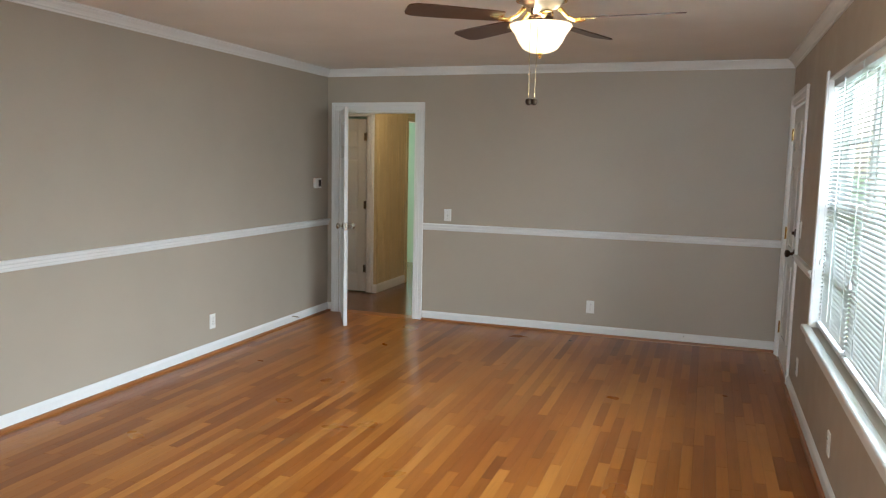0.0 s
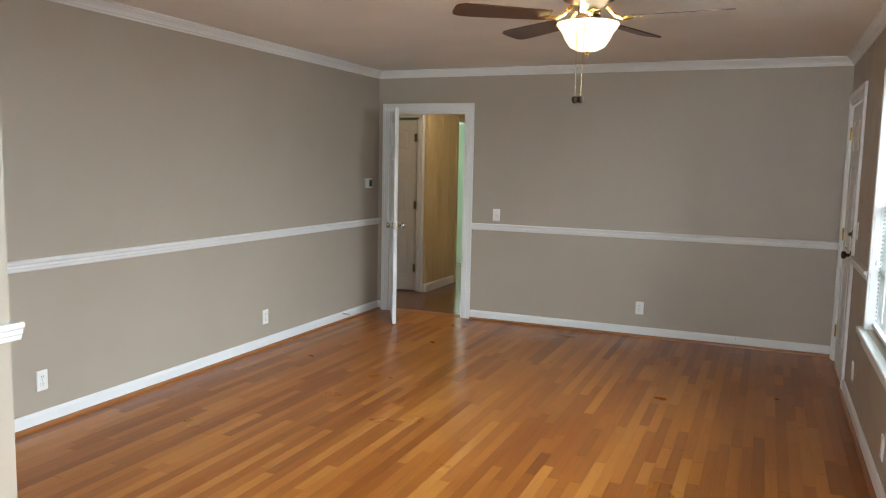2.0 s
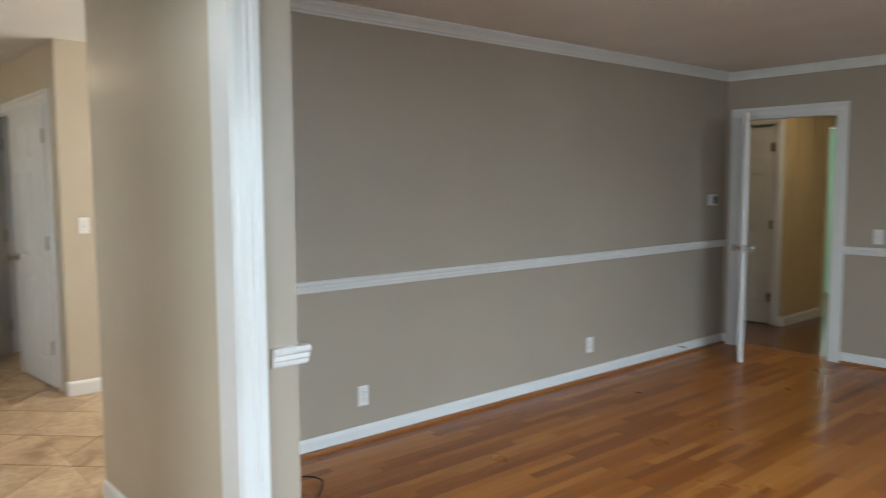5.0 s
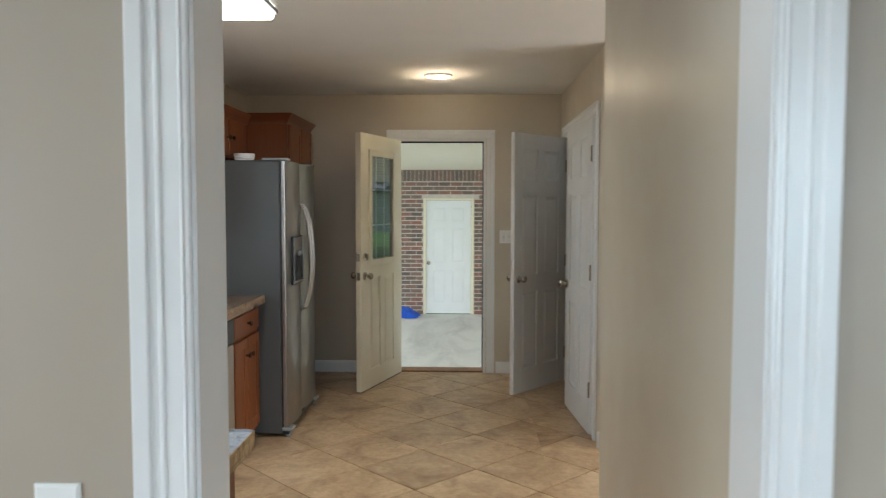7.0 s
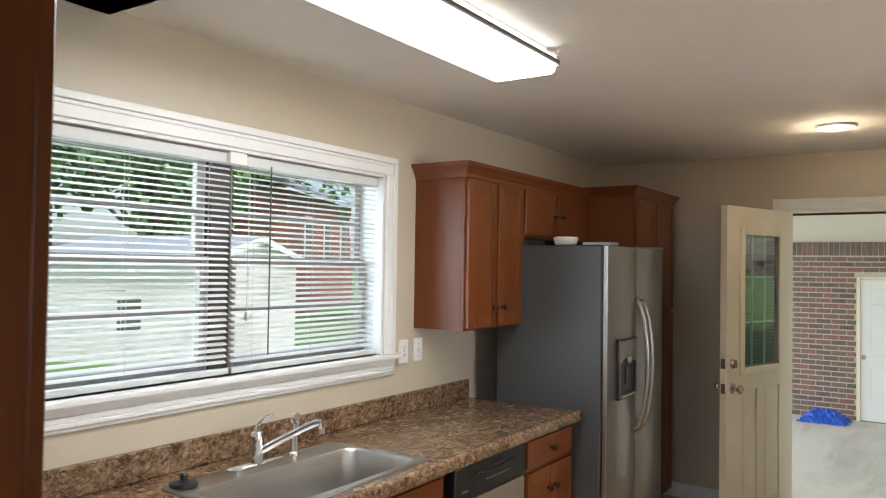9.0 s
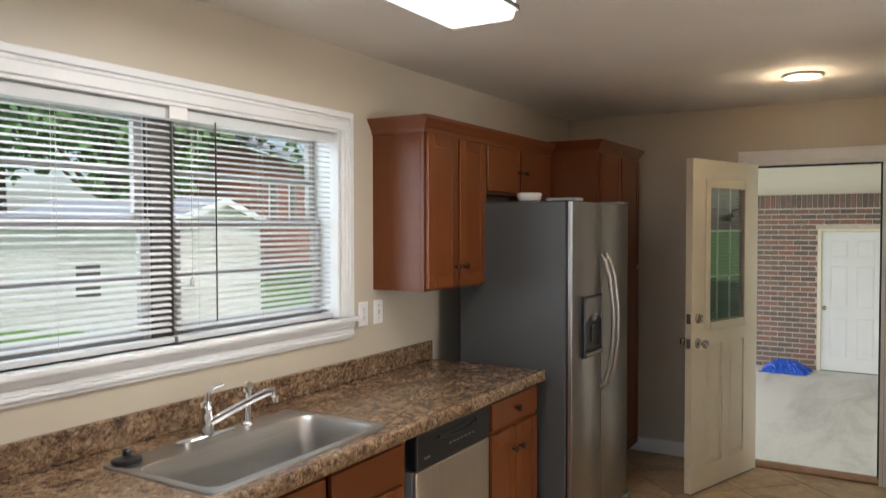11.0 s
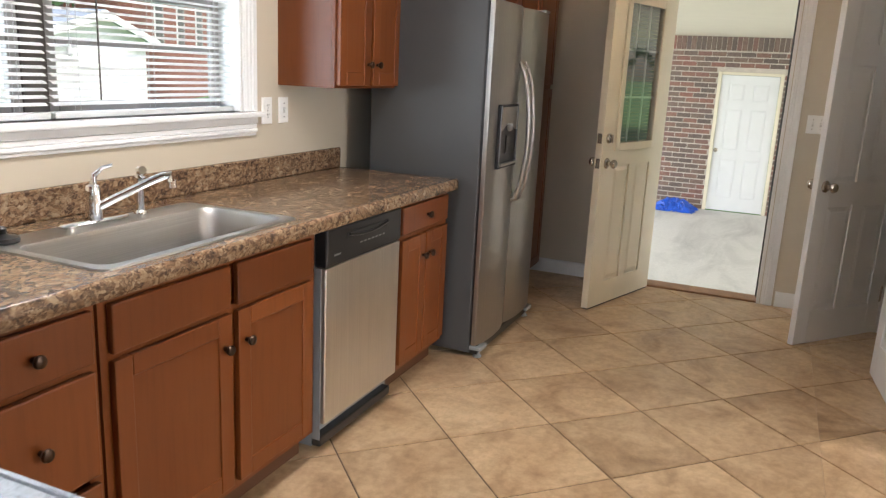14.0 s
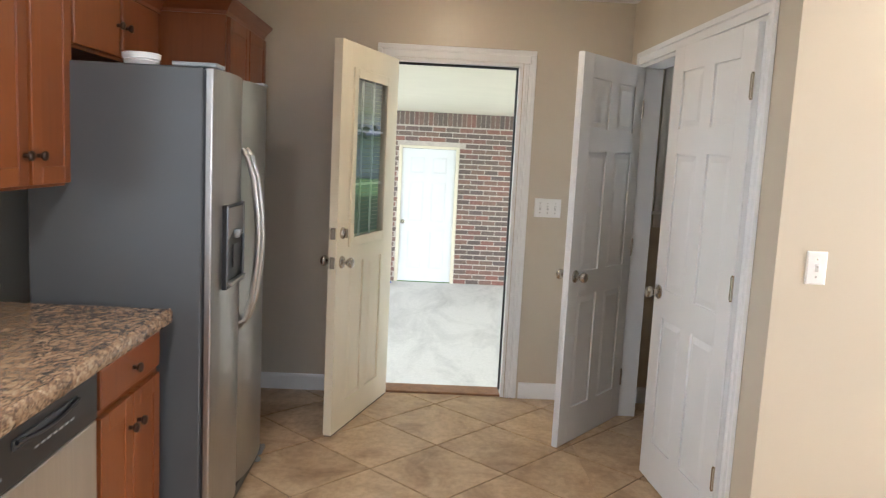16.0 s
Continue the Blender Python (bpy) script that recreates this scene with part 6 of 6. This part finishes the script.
def shed(at, turn, w, d, eave, peak, label):
    ob = thing("garden_shed", at, label, "shed", turn)
    bm = bmesh.new()
    bx(bm, 0, w, 0, d, 0, eave)
    a = [bm.verts.new(p) for p in ((0, 0, eave), (w, 0, eave), (w / 2, 0, peak))]
    b = [bm.verts.new(p) for p in ((0, d, eave), (w, d, eave), (w / 2, d, peak))]
    bm.faces.new(a)
    bm.faces.new(b[::-1])
    part("wall", bm, M_SIDING, ob)
    z = 0.05
    while z < eave:
        part("siding_board", box(-0.012, w + 0.012, -0.014, d + 0.014, z, z + 0.13, 0.004, 1), M_SIDING, ob)
        z += 0.15
    for s in (0, 1):
        bm = bmesh.new()
        x0, x1 = (-0.25, w / 2) if s == 0 else (w + 0.25, w / 2)
        sl = (peak - eave) / (w / 2)
        z0 = eave - 0.25 * sl
        q = [(x0, -0.25, z0), (x1, -0.25, peak), (x1, d + 0.25, peak), (x0, d + 0.25, z0)]
        lo = [bm.verts.new(p) for p in q]
        hi = [bm.verts.new((p[0], p[1], p[2] + 0.07)) for p in q]
        bm.faces.new(lo[::-1])
        bm.faces.new(hi)
        for k in range(4):
            j = (k + 1) % 4
            bm.faces.new((lo[k], lo[j], hi[j], hi[k]))
        bmesh.ops.recalc_face_normals(bm, faces=bm.faces)
        part("roof", bm, M_ROOF, ob)
        bm = bmesh.new()
        for yy in (-0.28, d + 0.25):
            vs0 = [(x0, yy, z0 - 0.1), (x1, yy, peak - 0.1), (x1, yy, peak + 0.06), (x0, yy, z0 + 0.06)]
            l2 = [bm.verts.new(p) for p in vs0]
            h2 = [bm.verts.new((p[0], p[1] + 0.03, p[2])) for p in vs0]
            bm.faces.new(l2)
            bm.faces.new(h2[::-1])
            for k in range(4):
                j = (k + 1) % 4
                bm.faces.new((l2[k], l2[j], h2[j], h2[k]))
        part("fascia", bm, M_TRIM, ob)
    wd = part("window", box(-0.03, -0.012, d * 0.35, d * 0.35 + 0.6, 0.75, 1.45), M_FRAME, ob, "dark shed window")
    return ob


shed((-12.58, -10.95, -0.6), 197.5, 4.3, 4.2, 2.35, 2.85, "white sided garden shed with a grey gable roof")


def far_house(at, turn, w, d, h, wall_mat, label):
    ob = thing("neighbour_house", at, label, "house", turn)
    part("wall", box(0, w, 0, d, 0, h), wall_mat, ob)
    bm = bmesh.new()
    prof = [(-0.5, h - 0.05), (d / 2, h + 1.6), (d + 0.5, h - 0.05), (d + 0.5, h + 0.1), (d / 2, h + 1.78), (-0.5, h + 0.1)]
    a = [bm.verts.new((-0.4, y, z)) for y, z in prof]
    b = [bm.verts.new((w + 0.4, y, z)) for y, z in prof]
    for k in range(6):
        j = (k + 1) % 6
        bm.faces.new((a[k], a[j], b[j], b[k]))
    bm.faces.new(a[::-1])
    bm.faces.new(b)
    bmesh.ops.recalc_face_normals(bm, faces=bm.faces)
    part("roof", bm, M_ROOF, ob)
    for x in (1.5, 4.5, 7.5):
        if x + 1.2 < w:
            wn_ = part("window", box(x, x + 1.1, d, d + 0.05, h * 0.4, h * 0.82), M_TRIM, ob, "white window frame")
            part("pane", box(x + 0.08, x + 1.02, d + 0.051, d + 0.06, h * 0.4 + 0.08, h * 0.82 - 0.08), M_FRAME, wn_)
    return ob


M_FARBRICK = stained("distant_brick", (0.33, 0.14, 0.10), (0.22, 0.09, 0.07), 0.9, 0.3, 0.7, 5, (1, 1, 3))
far_house((-33, -33, -0.6), 25, 11, 7, 5.6, M_FARBRICK, "two-storey red brick neighbouring house")
far_house((-17, -40, -0.6), 0, 12, 7, 3.0, M_SIDING, "pale neighbouring house behind trees")
far_house((-50, 26, -0.6), 60, 12, 7, 3.0, M_SIDING, "pale neighbouring house across the lawn")

# ---- floors, piece by piece ----
oak = tagged(new("floor_oak"), "golden oak strip floor with a satin finish", "floor", kind="structure")
BWID = 0.0572
board_me = {}
rest_v, rest_f = [], []
rb = random.Random(5)
n_bd = 0


def strip(x0, x1, y0, y1, zt):
    """A floor strip with eased edges, as vertices and faces."""
    e = 0.0005
    v = [(x0, y0, -0.02), (x1, y0, -0.02), (x1, y1, -0.02), (x0, y1, -0.02),
         (x0, y0, zt - e), (x1, y0, zt - e), (x1, y1, zt - e), (x0, y1, zt - e),
         (x0 + e, y0 + e, zt), (x1 - e, y0 + e, zt), (x1 - e, y1 - e, zt), (x0 + e, y1 - e, zt)]
    f = [(0, 1, 5, 4), (1, 2, 6, 5), (2, 3, 7, 6), (3, 0, 4, 7), (4, 5, 9, 8), (5, 6, 10, 9), (6, 7, 11, 10), (7, 4, 8, 11), (8, 9, 10, 11)]
    return v, f


XT = XL + math.ceil((XO - XL) / BWID) * BWID    # where the tiles meet the oak
x = XL
while x < XR:
    y = YB - rb.uniform(0, 0.8)
    x1 = min(x + BWID - 0.0004, XR)
    while y < YF:
        ln = rb.choice((0.3, 0.45, 0.6, 0.75, 0.9, 1.05, 1.2))
        y0, y1 = max(y, YB), min(y + ln - 0.0004, YF)
        if x < XT - 0.001:
            y0 = max(y0, YP + 0.1)
        if y1 - y0 > 0.02:
            zt = 0.0
            v, f = strip(0, x1 - x, 0, y1 - y0, zt)
            if -1.9 < x < 0.72 and 2.6 < (y0 + y1) / 2 < 4.75 and n_bd < 290:
                key = (round(x1 - x, 4), round(y1 - y0, 3))
                if key not in board_me:
                    m_ = bpy.data.meshes.new("floor_board")
                    m_.from_pydata(v, [], f)
                    m_.materials.append(M_OAK)
                    board_me[key] = m_
                b = new("floor_board", board_me[key])
                b.parent, b.location = oak, (x, y0, 0)
                n_bd += 1
            else:
                k = len(rest_v)
                rest_v += [(p[0] + x, p[1] + y0, p[2]) for p in v]
                rest_f += [tuple(i + k for i in q) for q in f]
        y += ln
    x += BWID
m_ = bpy.data.meshes.new("floor_boards")
m_.from_pydata(rest_v, [], rest_f)
m_.materials.append(M_OAK)
b = new("floor_boards", m_)
b.parent = oak
tagged(b, kind="stuff")

tiles = tagged(new("floor_tiled"), "beige ceramic floor tiles laid diagonally with dark grout", "floor", kind="structure")
bm = bmesh.new()
bx(bm, XW, XT, YS, YP, -0.1, -0.004)
bx(bm, XW, XC, YP, YN, -0.1, -0.004)
part("grout", bm, M_GROUT, tiles, "dark brown grout")


def clip(poly, ax, lim, keep_less):
    out = []
    for i, p in enumerate(poly):
        q = poly[(i + 1) % len(poly)]
        ip, iq = (p[ax] <= lim) == keep_less, (q[ax] <= lim) == keep_less
        if ip:
            out.append(p)
        if ip != iq:
            u = (lim - p[ax]) / (q[ax] - p[ax])
            out.append(tuple(p[k] + u * (q[k] - p[k]) for k in (0, 1)))
    return out


def tile_mesh(poly, name="floor_tile"):
    bm = bmesh.new()
    cx, cy = sum(p[0] for p in poly) / len(poly), sum(p[1] for p in poly) / len(poly)
    lo = [bm.verts.new((p[0], p[1], -0.006)) for p in poly]
    md = [bm.verts.new((p[0], p[1], -0.0015)) for p in poly]
    hi = [bm.verts.new((p[0] + (cx - p[0]) * 0.012, p[1] + (cy - p[1]) * 0.012, 0)) for p in poly]
    n = len(poly)
    for i in range(n):
        j = (i + 1) % n
        bm.faces.new((lo[i], lo[j], md[j], md[i]))
        bm.faces.new((md[i], md[j], hi[j], hi[i]))
    bm.faces.new(hi)
    me_ = bpy.data.meshes.new(name)
    bm.to_mesh(me_)
    bm.free()
    me_.materials.append(M_TILE)
    return me_


HDIAG = 0.3222
whole = tile_mesh([(HDIAG - 0.0045, 0), (0, HDIAG - 0.0045), (-HDIAG + 0.0045, 0), (0, -HDIAG + 0.0045)])
for i in range(-30, 31):
    for j in range(-30, 31):
        if (i + j) % 2 == 0:
            continue
        cx, cy = -5.164 + i * HDIAG, 1.272 + j * HDIAG
        for x0, x1, y0, y1 in ((XW, XT, YS, YP), (XW, XC, YP, YN)):
            if cx + HDIAG < x0 or cx - HDIAG > x1 or cy + HDIAG < y0 or cy - HDIAG > y1:
                continue
            h = HDIAG - 0.0045
            poly = [(cx + h, cy), (cx, cy + h), (cx - h, cy), (cx, cy - h)]
            for ax, lim, less in ((0, x0, False), (0, x1, True), (1, y0, False), (1, y1, True)):
                poly = clip(poly, ax, lim, less) if len(poly) > 2 else []
            if len(poly) < 3:
                continue
            area = abs(sum(poly[k][0] * poly[(k + 1) % len(poly)][1] - poly[(k + 1) % len(poly)][0] * poly[k][1] for k in range(len(poly)))) / 2
            if area < 0.0008:
                continue
            full = area > 2 * h * h - 1e-6
            t_ = new("floor_tile", whole if full else tile_mesh([(p[0] - cx, p[1] - cy) for p in poly]))
            t_.parent, t_.location = tiles, (cx, cy, 0)
